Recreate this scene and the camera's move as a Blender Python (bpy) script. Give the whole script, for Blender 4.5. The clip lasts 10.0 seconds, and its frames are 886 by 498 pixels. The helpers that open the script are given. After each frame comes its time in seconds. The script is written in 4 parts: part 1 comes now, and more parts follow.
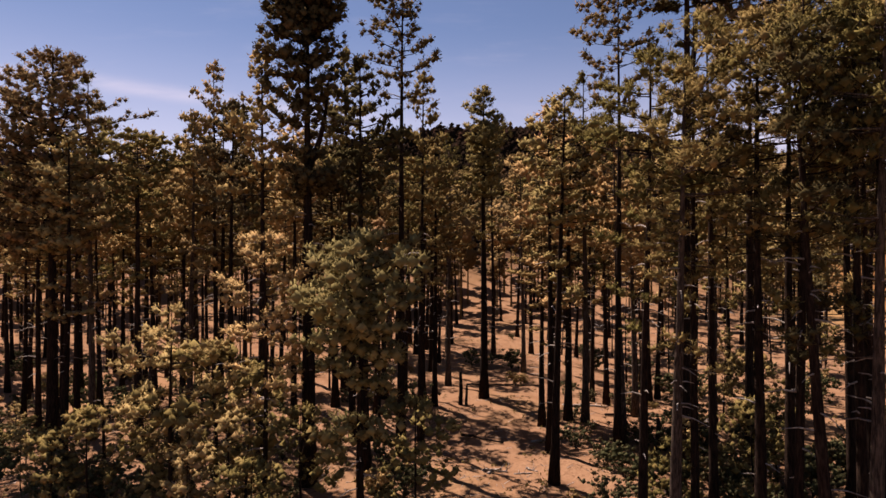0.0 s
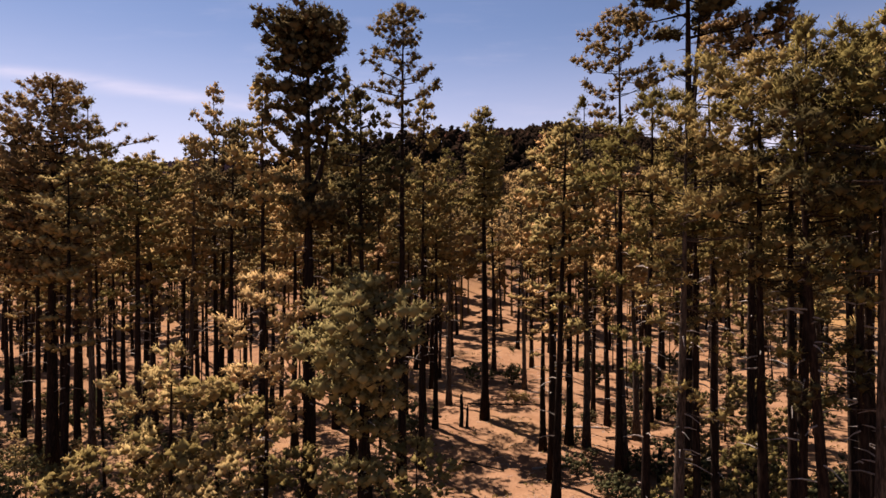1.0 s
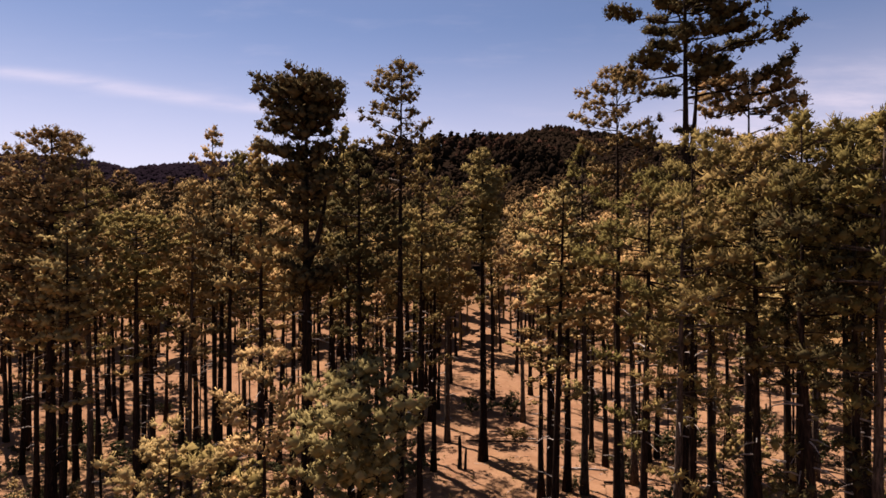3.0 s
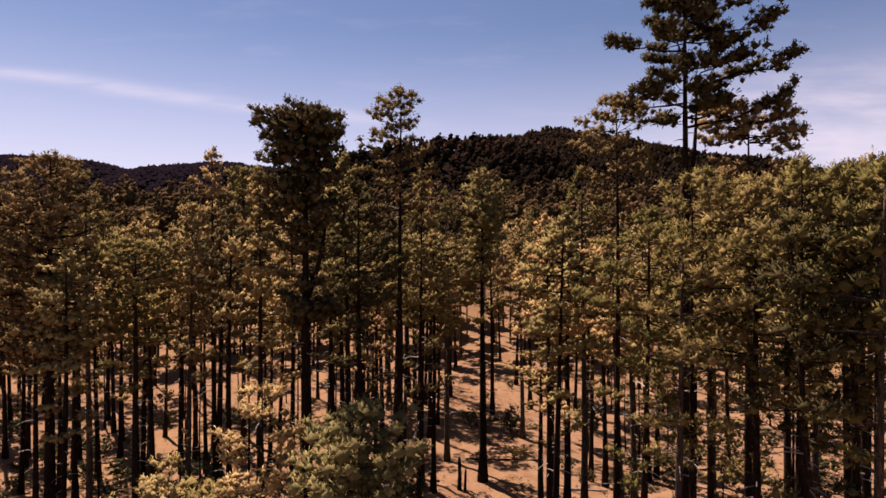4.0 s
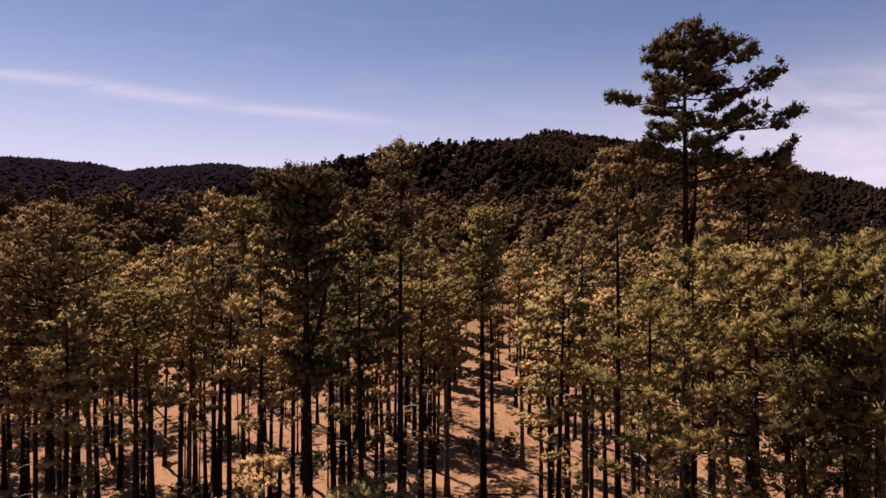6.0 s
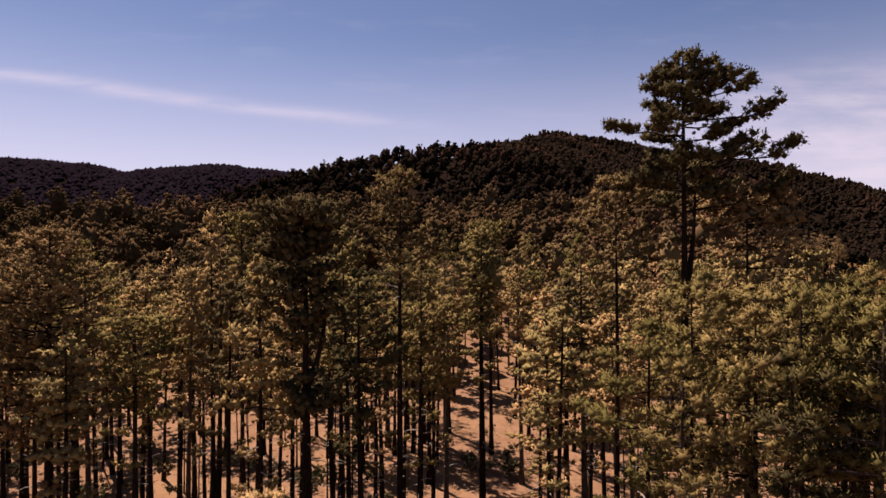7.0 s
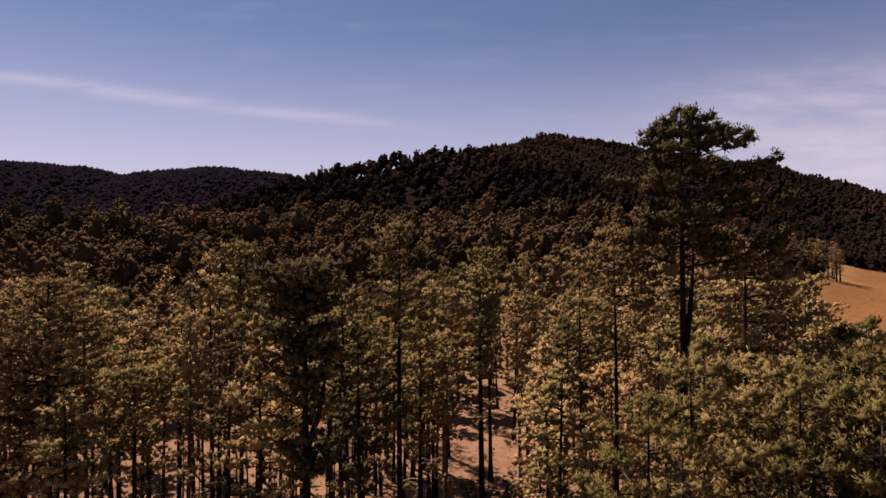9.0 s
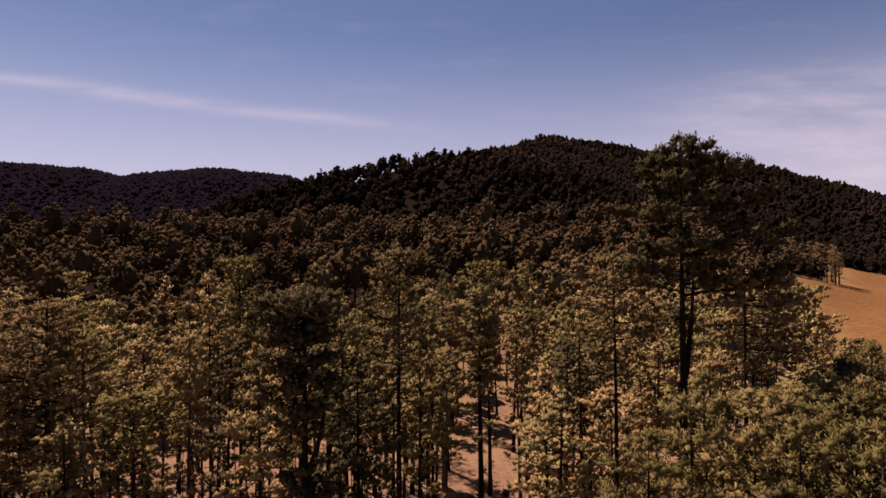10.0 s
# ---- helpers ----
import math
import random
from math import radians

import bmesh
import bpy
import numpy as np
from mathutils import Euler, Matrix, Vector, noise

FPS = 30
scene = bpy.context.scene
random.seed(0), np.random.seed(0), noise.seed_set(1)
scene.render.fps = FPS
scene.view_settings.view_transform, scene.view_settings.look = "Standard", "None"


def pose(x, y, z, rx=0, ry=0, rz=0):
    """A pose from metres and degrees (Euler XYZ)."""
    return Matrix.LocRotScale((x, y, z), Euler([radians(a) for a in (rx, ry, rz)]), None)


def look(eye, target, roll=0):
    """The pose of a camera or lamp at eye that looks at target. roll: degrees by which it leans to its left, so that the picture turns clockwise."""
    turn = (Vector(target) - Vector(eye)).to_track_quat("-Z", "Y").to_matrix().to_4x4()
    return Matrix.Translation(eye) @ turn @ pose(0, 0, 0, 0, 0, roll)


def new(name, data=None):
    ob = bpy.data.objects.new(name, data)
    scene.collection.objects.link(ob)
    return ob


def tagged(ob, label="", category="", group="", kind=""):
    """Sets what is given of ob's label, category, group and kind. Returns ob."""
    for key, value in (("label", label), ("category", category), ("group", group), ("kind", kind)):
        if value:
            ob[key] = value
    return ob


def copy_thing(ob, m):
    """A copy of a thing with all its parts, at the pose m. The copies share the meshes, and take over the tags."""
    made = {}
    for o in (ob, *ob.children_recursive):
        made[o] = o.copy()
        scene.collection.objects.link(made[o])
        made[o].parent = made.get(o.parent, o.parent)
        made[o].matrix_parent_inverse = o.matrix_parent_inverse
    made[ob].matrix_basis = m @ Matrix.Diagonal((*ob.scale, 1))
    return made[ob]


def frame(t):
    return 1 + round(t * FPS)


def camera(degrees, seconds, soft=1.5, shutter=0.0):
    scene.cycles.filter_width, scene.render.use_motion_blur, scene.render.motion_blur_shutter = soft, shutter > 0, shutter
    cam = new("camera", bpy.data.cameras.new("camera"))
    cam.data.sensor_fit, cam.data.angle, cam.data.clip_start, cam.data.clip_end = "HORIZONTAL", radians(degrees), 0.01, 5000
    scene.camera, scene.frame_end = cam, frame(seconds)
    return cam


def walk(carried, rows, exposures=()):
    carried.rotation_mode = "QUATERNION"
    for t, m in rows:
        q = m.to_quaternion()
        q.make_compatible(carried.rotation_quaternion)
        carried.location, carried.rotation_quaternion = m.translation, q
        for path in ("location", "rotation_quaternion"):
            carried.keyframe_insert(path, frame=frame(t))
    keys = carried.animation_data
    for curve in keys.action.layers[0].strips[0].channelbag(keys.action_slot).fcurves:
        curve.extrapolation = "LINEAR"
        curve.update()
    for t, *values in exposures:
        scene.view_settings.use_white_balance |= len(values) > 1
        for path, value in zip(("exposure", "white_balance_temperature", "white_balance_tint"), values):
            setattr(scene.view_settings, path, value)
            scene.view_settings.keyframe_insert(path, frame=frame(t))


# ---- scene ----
cam = camera(71.2, 10.0, soft=1.55)
METRES, EYE, TILT, LEAN, TURN = 20.0, 13.0, 0.0, 0.0, 0.0
ROWS = [
    (0.0, 0.0, 0.0, 0.0, 0.0, 0.0, 0.0),
    (0.5, -0.0013, 0.0016, 0.0591, 0.01, 0.01, 0.03),
    (1.0, -0.0029, 0.0058, 0.1086, -0.0, 0.02, 0.06),
    (1.5, -0.0011, 0.0068, 0.1597, -0.01, 0.05, 0.06),
    (2.0, 0.0027, 0.0024, 0.2105, -0.01, 0.16, 0.04),
    (2.5, 0.0028, 0.0005, 0.2607, -0.03, 0.25, 0.01),
    (4.0, 0.0031, 0.0036, 0.4141, -0.07, 0.33, 0.04),
    (4.5, 0.0036, 0.0033, 0.4644, -0.11, 0.37, 0.07),
    (5.0, 0.0006, 0.0015, 0.5109, -0.18, 0.4, 0.1),
    (5.5, -0.0026, 0.0013, 0.5579, -0.18, 0.46, 0.08),
    (7.0, -0.0047, -0.0014, 0.7067, -0.3, 0.52, 0.15),
    (7.5, -0.0035, -0.0025, 0.7537, -0.34, 0.52, 0.18),
    (8.0, -0.0042, -0.006, 0.8032, -0.4, 0.55, 0.24),
    (8.5, -0.0066, -0.0074, 0.8529, -0.47, 0.6, 0.31),
    (9.0, -0.0082, -0.0051, 0.902, -0.5, 0.66, 0.39),
    (9.5, -0.009, -0.0026, 0.949, -0.56, 0.72, 0.46),
    (10.0, -0.0086, -0.0034, 0.9985, -0.57, 0.8, 0.44),
]
walk(cam, [(t, pose(0, 0, EYE, TILT, LEAN, TURN) @ pose(METRES * x, METRES * y, METRES * z, 90 + 0.5 * pitch, roll, yaw)) for t, x, y, z, yaw, pitch, roll in ROWS],
     [(0.0, 1.00, 6850, 26), (0.6, 1.22, 6900, 24), (4.0, 1.08, 6900, 26), (7.0, 0.92, 6880, 28), (10.0, 0.62, 6850, 30)])

# ---- world and sun ----
SUN_AZ, SUN_EL = 127.0, 55.0
SUN = Vector((math.cos(radians(SUN_AZ)) * math.cos(radians(SUN_EL)), math.sin(radians(SUN_AZ)) * math.cos(radians(SUN_EL)), math.sin(radians(SUN_EL))))


def node(tree, kind, **sockets):
    """A node with its inputs set by name or by number (as i0, i1)."""
    n = tree.nodes.new(kind)
    for key, value in sockets.items():
        slot = n.inputs[int(key[1:])] if key[0] == "i" and key[1:].isdigit() else n.inputs[key.replace("_", " ")]
        if isinstance(value, bpy.types.NodeSocket):
            tree.links.new(value, slot)
        else:
            slot.default_value = value
    return n


def calc(tree, operation, a, b=0.0, c=0.0):
    n = node(tree, "ShaderNodeMath", i0=a, i1=b, i2=c)
    n.operation = operation
    return n.outputs[0]


def blend(tree, factor, a, b, mode="MIX"):
    n = tree.nodes.new("ShaderNodeMix")
    n.data_type, n.blend_type = "RGBA", mode
    for slot, value in ((0, factor), (6, a), (7, b)):
        if isinstance(value, bpy.types.NodeSocket):
            tree.links.new(value, n.inputs[slot])
        else:
            n.inputs[slot].default_value = value if slot == 0 else (*value, 1.0)
    return n.outputs[2]


def ramp(tree, factor, low, high):
    n = node(tree, "ShaderNodeMapRange", Value=factor, From_Min=low, From_Max=high)
    n.interpolation_type = "SMOOTHSTEP"
    return n.outputs[0]


def noise_of(tree, vector, scale, detail=4.0, rough=0.55):
    n = node(tree, "ShaderNodeTexNoise", Vector=vector, Scale=scale, Detail=detail, Roughness=rough)
    return n.outputs[0]


world = bpy.data.worlds.new("world")
scene.world = world
world.use_nodes = True
wt = world.node_tree
wt.nodes.clear()
sky = wt.nodes.new("ShaderNodeTexSky")
sky.sky_type, sky.sun_disc = "NISHITA", False
sky.sun_elevation, sky.sun_rotation = radians(SUN_EL), radians(90 - SUN_AZ)
sky.altitude, sky.air_density, sky.dust_density, sky.ozone_density = 2300, 1.0, 1.0, 2.6
coord = wt.nodes.new("ShaderNodeTexCoord").outputs["Generated"]
xyz = node(wt, "ShaderNodeSeparateXYZ", i0=coord).outputs
ahead = calc(wt, "MAXIMUM", xyz[1], 0.05)
u, v = calc(wt, "DIVIDE", xyz[0], ahead), calc(wt, "DIVIDE", xyz[2], ahead)
flat = node(wt, "ShaderNodeCombineXYZ", i0=calc(wt, "MULTIPLY", u, 2.2), i1=calc(wt, "MULTIPLY", v, 11.0)).outputs[0]
wisp = noise_of(wt, flat, 2.3, 6.0, 0.6)
# a thin vapour streak falling slowly to the right, and a fan of cirrus on the other side
bow = calc(wt, "MULTIPLY", calc(wt, "SUBTRACT", noise_of(wt, flat, 0.8, 2.0), 0.5), 0.035)
line = calc(wt, "ADD", calc(wt, "MULTIPLY_ADD", u, -0.120, 0.199), bow)
off = calc(wt, "DIVIDE", calc(wt, "SUBTRACT", v, line), 0.0105)
streak = calc(wt, "EXPONENT", calc(wt, "MULTIPLY", calc(wt, "MULTIPLY", off, off), -1.0))
streak = calc(wt, "MULTIPLY", streak, calc(wt, "SUBTRACT", 1.0, ramp(wt, u, -0.18, 0.06)))
streak = calc(wt, "MULTIPLY", streak, ramp(wt, wisp, 0.25, 0.6))
top = calc(wt, "SUBTRACT", 1.0, ramp(wt, calc(wt, "SUBTRACT", v, calc(wt, "MULTIPLY", u, 0.10)), 0.17, 0.27))
fan = calc(wt, "MULTIPLY", calc(wt, "MULTIPLY", ramp(wt, u, 0.2, 0.55), top), ramp(wt, wisp, 0.28, 0.7))
veil = calc(wt, "MULTIPLY", ramp(wt, wisp, 0.5, 0.85), 0.08)
cloud = calc(wt, "MINIMUM", calc(wt, "ADD", calc(wt, "MULTIPLY", streak, 0.28), calc(wt, "ADD", calc(wt, "MULTIPLY", fan, 0.33), veil)), 1.0)
cloud = calc(wt, "MULTIPLY", cloud, ramp(wt, xyz[1], 0.05, 0.3))
# the haze glows on the sun's side of the sky
sunward = ramp(wt, calc(wt, "ADD", xyz[1], calc(wt, "MULTIPLY", xyz[0], -0.3)), -0.15, 0.55)
hazy = blend(wt, calc(wt, "MULTIPLY", calc(wt, "MULTIPLY", ramp(wt, xyz[2], 0.36, 0.02), sunward), 0.60), sky.outputs[0], (9.4, 8.8, 9.8))
sky_colour = blend(wt, cloud, hazy, (10.0, 9.3, 10.0))
back = node(wt, "ShaderNodeBackground", Color=sky_colour, Strength=0.049)
wo = node(wt, "ShaderNodeOutputWorld", Surface=back.outputs[0])

sun_lamp = new("sun", bpy.data.lights.new("sun", "SUN"))
sun_lamp.data.energy, sun_lamp.data.angle, sun_lamp.data.color = 6.5, radians(0.6), (1.0, 0.93, 0.82)
sun_lamp.matrix_world = look(SUN * 200, (0, 0, 0))


# ---- materials ----
def material(name):
    m = bpy.data.materials.new(name)
    m.use_nodes = True
    m.node_tree.nodes.clear()
    return m, m.node_tree


def surface(t, colour, rough, bump=None, strength=0.3, distance=0.02, gloss=0.3):
    b = node(t, "ShaderNodeBsdfPrincipled", Base_Color=colour, Roughness=rough, Specular_IOR_Level=gloss)
    if bump is not None:
        n = node(t, "ShaderNodeBump", Height=bump, Strength=strength, Distance=distance)
        t.links.new(n.outputs[0], b.inputs["Normal"])
    return b.outputs[0]


def finish(m, t, shader):
    node(t, "ShaderNodeOutputMaterial", Surface=shader)
    return m


def needles(name, dark, light, dry, dryness=0.12, through_light=0.3, joined=False, gloss=0.9, shine=0.0, vary=0.65, rusty=0.12):
    """Pine needles: three tones that vary from bundle to bundle and tree to tree, partly letting light through.
    joined: for many trees in one mesh, each with its own tone."""
    m, t = material(name)
    island = t.nodes.new("ShaderNodeNewGeometry").outputs["Random Per Island"]
    place = t.nodes.new("ShaderNodeTexCoord").outputs["Object"]
    if joined:
        a = t.nodes.new("ShaderNodeAttribute")
        a.attribute_name = "tone"
        own = a.outputs["Fac"]
    else:
        own = t.nodes.new("ShaderNodeObjectInfo").outputs["Random"]
    c = blend(t, calc(t, "MULTIPLY_ADD", island, 0.25, 0.5), dark, light)
    patch = noise_of(t, place, 0.45, 3.0)
    c = blend(t, calc(t, "MULTIPLY", ramp(t, patch, 0.42, 0.66), 0.35), c, light)
    c = blend(t, calc(t, "MULTIPLY", calc(t, "GREATER_THAN", island, 1.0 - dryness), 0.45), c, dry)
    c = blend(t, calc(t, "MULTIPLY", ramp(t, own, 0.72, 1.0), rusty), c, dry)
    tone = node(t, "ShaderNodeHueSaturation", Color=c, Hue=calc(t, "MULTIPLY_ADD", own, -0.022, 0.508), Saturation=1.0,
                Value=calc(t, "MULTIPLY_ADD", own, vary, 1.03 - 0.5 * vary)).outputs[0]
    p = node(t, "ShaderNodeBsdfPrincipled", Base_Color=tone, Roughness=gloss, Specular_IOR_Level=shine)
    tr = node(t, "ShaderNodeBsdfTranslucent", Color=tone)
    return finish(m, t, node(t, "ShaderNodeMixShader", i0=through_light, i1=p.outputs[0], i2=tr.outputs[0]).outputs[0])


def bark(name, dark, light, scale=1.0):
    """Furrowed bark, streaked up the trunk."""
    m, t = material(name)
    place = t.nodes.new("ShaderNodeTexCoord").outputs["Object"]
    info = t.nodes.new("ShaderNodeObjectInfo").outputs["Random"]
    long = node(t, "ShaderNodeMapping", Vector=place, Scale=(5 * scale, 5 * scale, 0.9 * scale)).outputs[0]
    furrow = noise_of(t, long, 2.2, 5.0, 0.65)
    stain = noise_of(t, place, 0.35, 3.0)
    c = blend(t, ramp(t, furrow, 0.35, 0.68), dark, light)
    c = blend(t, calc(t, "MULTIPLY", ramp(t, stain, 0.4, 0.7), 0.5), c, dark)
    c = node(t, "ShaderNodeHueSaturation", Color=c, Value=calc(t, "MULTIPLY_ADD", info, 0.5, 0.75)).outputs[0]
    return finish(m, t, surface(t, c, 0.95, furrow, 0.9, 0.06, 0.02))


NEEDLES = needles("pine_needles", (0.0310, 0.0230, 0.0092), (0.3392, 0.2472, 0.0989), (0.3565, 0.2093, 0.0851), 0.07, 0.18, vary=0.75)
NEEDLES_GREEN = needles("green_pine_needles", (0.0220, 0.0175, 0.0072), (0.1900, 0.1460, 0.0500), (0.2120, 0.1380, 0.0500), 0.05, 0.16, vary=0.6)
NEEDLES_YOUNG = needles("young_pine_needles", (0.0265, 0.0224, 0.0102), (0.2900, 0.2260, 0.0930), (0.2900, 0.1980, 0.0820), 0.05, 0.26, vary=0.2)
NEEDLES_DRY = needles("dry_pine_needles", (0.0310, 0.0213, 0.0092), (0.3162, 0.2139, 0.0851), (0.3335, 0.1863, 0.0759), 0.08, 0.18, vary=0.75)
NEEDLES_BROWN = needles("brown_pine_needles", (0.0209, 0.0142, 0.0076), (0.2237, 0.1466, 0.0647), (0.2285, 0.1219, 0.0571), 0.12, 0.12, vary=0.75)
# darker copy of the pine needles; the shade of backlit crowns is in its colour
NEEDLES_SHADED = needles("shaded_pine_needles", (0.0076, 0.0068, 0.0034), (0.0760, 0.0600, 0.0270), (0.085, 0.0527, 0.0247), 0.06, 0.06)
NEEDLES_DARK = needles("dark_pine_needles", (0.0059, 0.0059, 0.0034), (0.0425, 0.0374, 0.017), (0.068, 0.0425, 0.0204), 0.06, 0.15)
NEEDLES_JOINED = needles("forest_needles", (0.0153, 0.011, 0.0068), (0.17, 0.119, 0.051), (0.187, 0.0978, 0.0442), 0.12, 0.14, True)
# slope copy of the forest needles, with shade put into its darker colour
NEEDLES_SLOPE_SHADED = needles("shaded_slope_needles", (0.0093, 0.0068, 0.0043), (0.0892, 0.0561, 0.0263), (0.102, 0.0493, 0.0255), 0.05, 0.06, True, rusty=0.5, vary=1.0)
# near-black copy of the pine needles that puts shade into the hill's colour
NEEDLES_HILL = needles("shaded_hill_needles", (0.0060, 0.0042, 0.0030), (0.0150, 0.0100, 0.0066), (0.040, 0.019, 0.011), 0.02, 0.05, True, vary=1.0, rusty=0.6)
# distance haze is mixed into these needles as a purplish tone
NEEDLES_HAZED = needles("hazed_skyline_needles", (0.0072, 0.0049, 0.0072), (0.0089, 0.0061, 0.0089), (0.0098, 0.0066, 0.0085), 0.05, 0.05, True, vary=0.3)
SCRUB = needles("scrub_leaves", (0.0221, 0.0255, 0.0119), (0.0892, 0.0833, 0.0391), (0.17, 0.102, 0.051), 0.15, 0.25)
BARK = bark("pine_bark", (0.0085, 0.0055, 0.0043), (0.034, 0.0213, 0.0153))
BARK_GREY = bark("grey_pine_bark", (0.0238, 0.0179, 0.0145), (0.1062, 0.0765, 0.0578))
DEADWOOD = bark("weathered_dead_wood", (0.136, 0.1105, 0.0935), (0.408, 0.357, 0.3145), 3.0)
CHARRED = bark("charred_wood", (0.0051, 0.0043, 0.0043), (0.0255, 0.0187, 0.0153), 2.0)


def soil():
    """Bare orange earth with needle litter, paler scuffs and small clods."""
    m, t = material("orange_forest_soil")
    place = t.nodes.new("ShaderNodeTexCoord").outputs["Object"]
    big, mid, fine = noise_of(t, place, 0.045, 4.0), noise_of(t, place, 0.35, 5.0, 0.6), noise_of(t, place, 5.0, 6.0, 0.7)
    c = blend(t, ramp(t, mid, 0.35, 0.68), (0.1547, 0.0824, 0.0459), (0.221, 0.1266, 0.0739))
    c = blend(t, calc(t, "MULTIPLY", ramp(t, big, 0.46, 0.68), 0.55), c, (0.2125, 0.1232, 0.0595))
    litter = calc(t, "MULTIPLY", ramp(t, calc(t, "ADD", calc(t, "MULTIPLY", mid, 0.6), calc(t, "MULTIPLY", fine, 0.5)), 0.56, 0.70), 0.75)
    c = blend(t, litter, c, (0.085, 0.0425, 0.0229))
    c = blend(t, calc(t, "MULTIPLY", ramp(t, fine, 0.40, 0.22), 0.35), c, (0.306, 0.187, 0.1105))
    # brush is a near-black tone that takes over on the wooded slopes, but not on the field
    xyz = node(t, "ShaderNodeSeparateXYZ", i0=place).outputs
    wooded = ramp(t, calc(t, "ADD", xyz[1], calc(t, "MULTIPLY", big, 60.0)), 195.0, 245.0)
    edge = calc(t, "MULTIPLY_ADD", ramp(t, xyz[1], 390.0, 450.0), 0.10, 0.52)
    inside = calc(t, "SUBTRACT", xyz[0], calc(t, "MULTIPLY", xyz[1], edge))
    field = calc(t, "MULTIPLY", ramp(t, inside, -4.0, 14.0), ramp(t, xyz[1], 700.0, 650.0))
    slope_mask = calc(t, "MULTIPLY", wooded, calc(t, "SUBTRACT", 1.0, field))
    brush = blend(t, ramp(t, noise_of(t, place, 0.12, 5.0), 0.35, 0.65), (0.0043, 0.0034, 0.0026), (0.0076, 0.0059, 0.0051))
    tilled = blend(t, ramp(t, mid, 0.3, 0.7), (0.1105, 0.0493, 0.0179), (0.1615, 0.0765, 0.0281))
    tilled = blend(t, calc(t, "MULTIPLY", ramp(t, calc(t, "ADD", inside, calc(t, "MULTIPLY", big, 50.0)), 70.0, 30.0), 0.8), tilled, (0.2125, 0.1292, 0.0544))
    c = blend(t, calc(t, "MULTIPLY", calc(t, "MULTIPLY", field, ramp(t, xyz[1], 80.0, 160.0)), 0.9), c, tilled)
    c = blend(t, calc(t, "MULTIPLY", slope_mask, 0.96), c, brush)
    return finish(m, t, surface(t, c, 1.0, calc(t, "ADD", calc(t, "MULTIPLY", mid, 2.0), fine), 0.7, 0.12, 0.0))


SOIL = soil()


# ---- mesh makers ----
def raw_mesh(name, verts, faces, mat, smooth=False, tone=None, normals=None):
    me = bpy.data.meshes.new(name)
    verts, faces = np.asarray(verts, np.float32), np.asarray(faces, np.int32)
    me.vertices.add(len(verts))
    me.vertices.foreach_set("co", verts.ravel())
    me.loops.add(faces.size)
    me.loops.foreach_set("vertex_index", faces.ravel())
    me.polygons.add(len(faces))
    me.polygons.foreach_set("loop_start", np.arange(len(faces), dtype=np.int32) * faces.shape[1])
    me.polygons.foreach_set("use_smooth", np.full(len(faces), smooth))
    me.update(calc_edges=True)
    if tone is not None:
        me.attributes.new("tone", "FLOAT", "POINT").data.foreach_set("value", np.asarray(tone, np.float32))
    if normals is not None:
        me.attributes.new("custom_normal", "FLOAT_VECTOR", "POINT").data.foreach_set("vector", np.asarray(normals, np.float32).ravel())
    me.materials.append(mat)
    return me


class Heap:
    """Gathers triangles from many small shapes into one mesh."""

    def __init__(self):
        self.v, self.f, self.bulge, self.n = [], [], [], 0

    def add(self, v, f, bulge=None):
        self.bulge.append(bulge)
        self.v.append(np.asarray(v, float))
        self.f.append(np.asarray(f, int) + self.n)
        self.n += len(v)

    def arrays(self):
        if not self.v:
            return np.zeros((0, 3)), np.zeros((0, 3), int)
        return np.concatenate(self.v), np.concatenate(self.f)

    def normals(self):
        return np.concatenate(self.bulge)


def tube(heap, points, radii, sides, rng=None, rough=0.0, capped=True):
    """A tapering limb along points, closed at its tip and foot."""
    points = np.asarray(points, float)
    n = len(points)
    way = np.gradient(points, axis=0)
    way /= np.linalg.norm(way, axis=1)[:, None] + 1e-9
    ref = np.array([0.0, 0.0, 1.0]) if abs(way[0, 2]) < 0.8 else np.array([1.0, 0.0, 0.0])
    a = np.cross(way, ref)
    a /= np.linalg.norm(a, axis=1)[:, None] + 1e-9
    b = np.cross(way, a)
    ang = np.arange(sides) * 2 * math.pi / sides
    r = np.asarray(radii, float)[:, None] * np.ones(sides)[None]
    if rng is not None and rough:
        r = r * (1 + rng.uniform(-rough, rough, r.shape))
    ring = points[:, None] + r[..., None] * (np.cos(ang)[None, :, None] * a[:, None] + np.sin(ang)[None, :, None] * b[:, None])
    v = np.concatenate([ring.reshape(-1, 3), points[:1], points[-1:]])
    i, j = np.meshgrid(np.arange(n - 1), np.arange(sides), indexing="ij")
    p, q = (i * sides + j).ravel(), (i * sides + (j + 1) % sides).ravel()
    f = np.concatenate([np.stack([p, q, q + sides], 1), np.stack([p, q + sides, p + sides], 1)])
    k, l = np.arange(sides), (np.arange(sides) + 1) % sides
    foot = np.stack([np.full(sides, n * sides), l, k], 1)
    tip = np.stack([np.full(sides, n * sides + 1), k + (n - 1) * sides, l + (n - 1) * sides], 1)
    heap.add(v if capped else v[:-2], np.concatenate([f, foot, tip]) if capped else f)


def unit(v):
    return v / (np.linalg.norm(v, axis=-1, keepdims=True) + 1e-9)


OCTA = np.array([[1, 0, 0], [0, 1, 0], [-1, 0, 0], [0, -1, 0], [0, 0, 1], [0, 0, -1]], float)
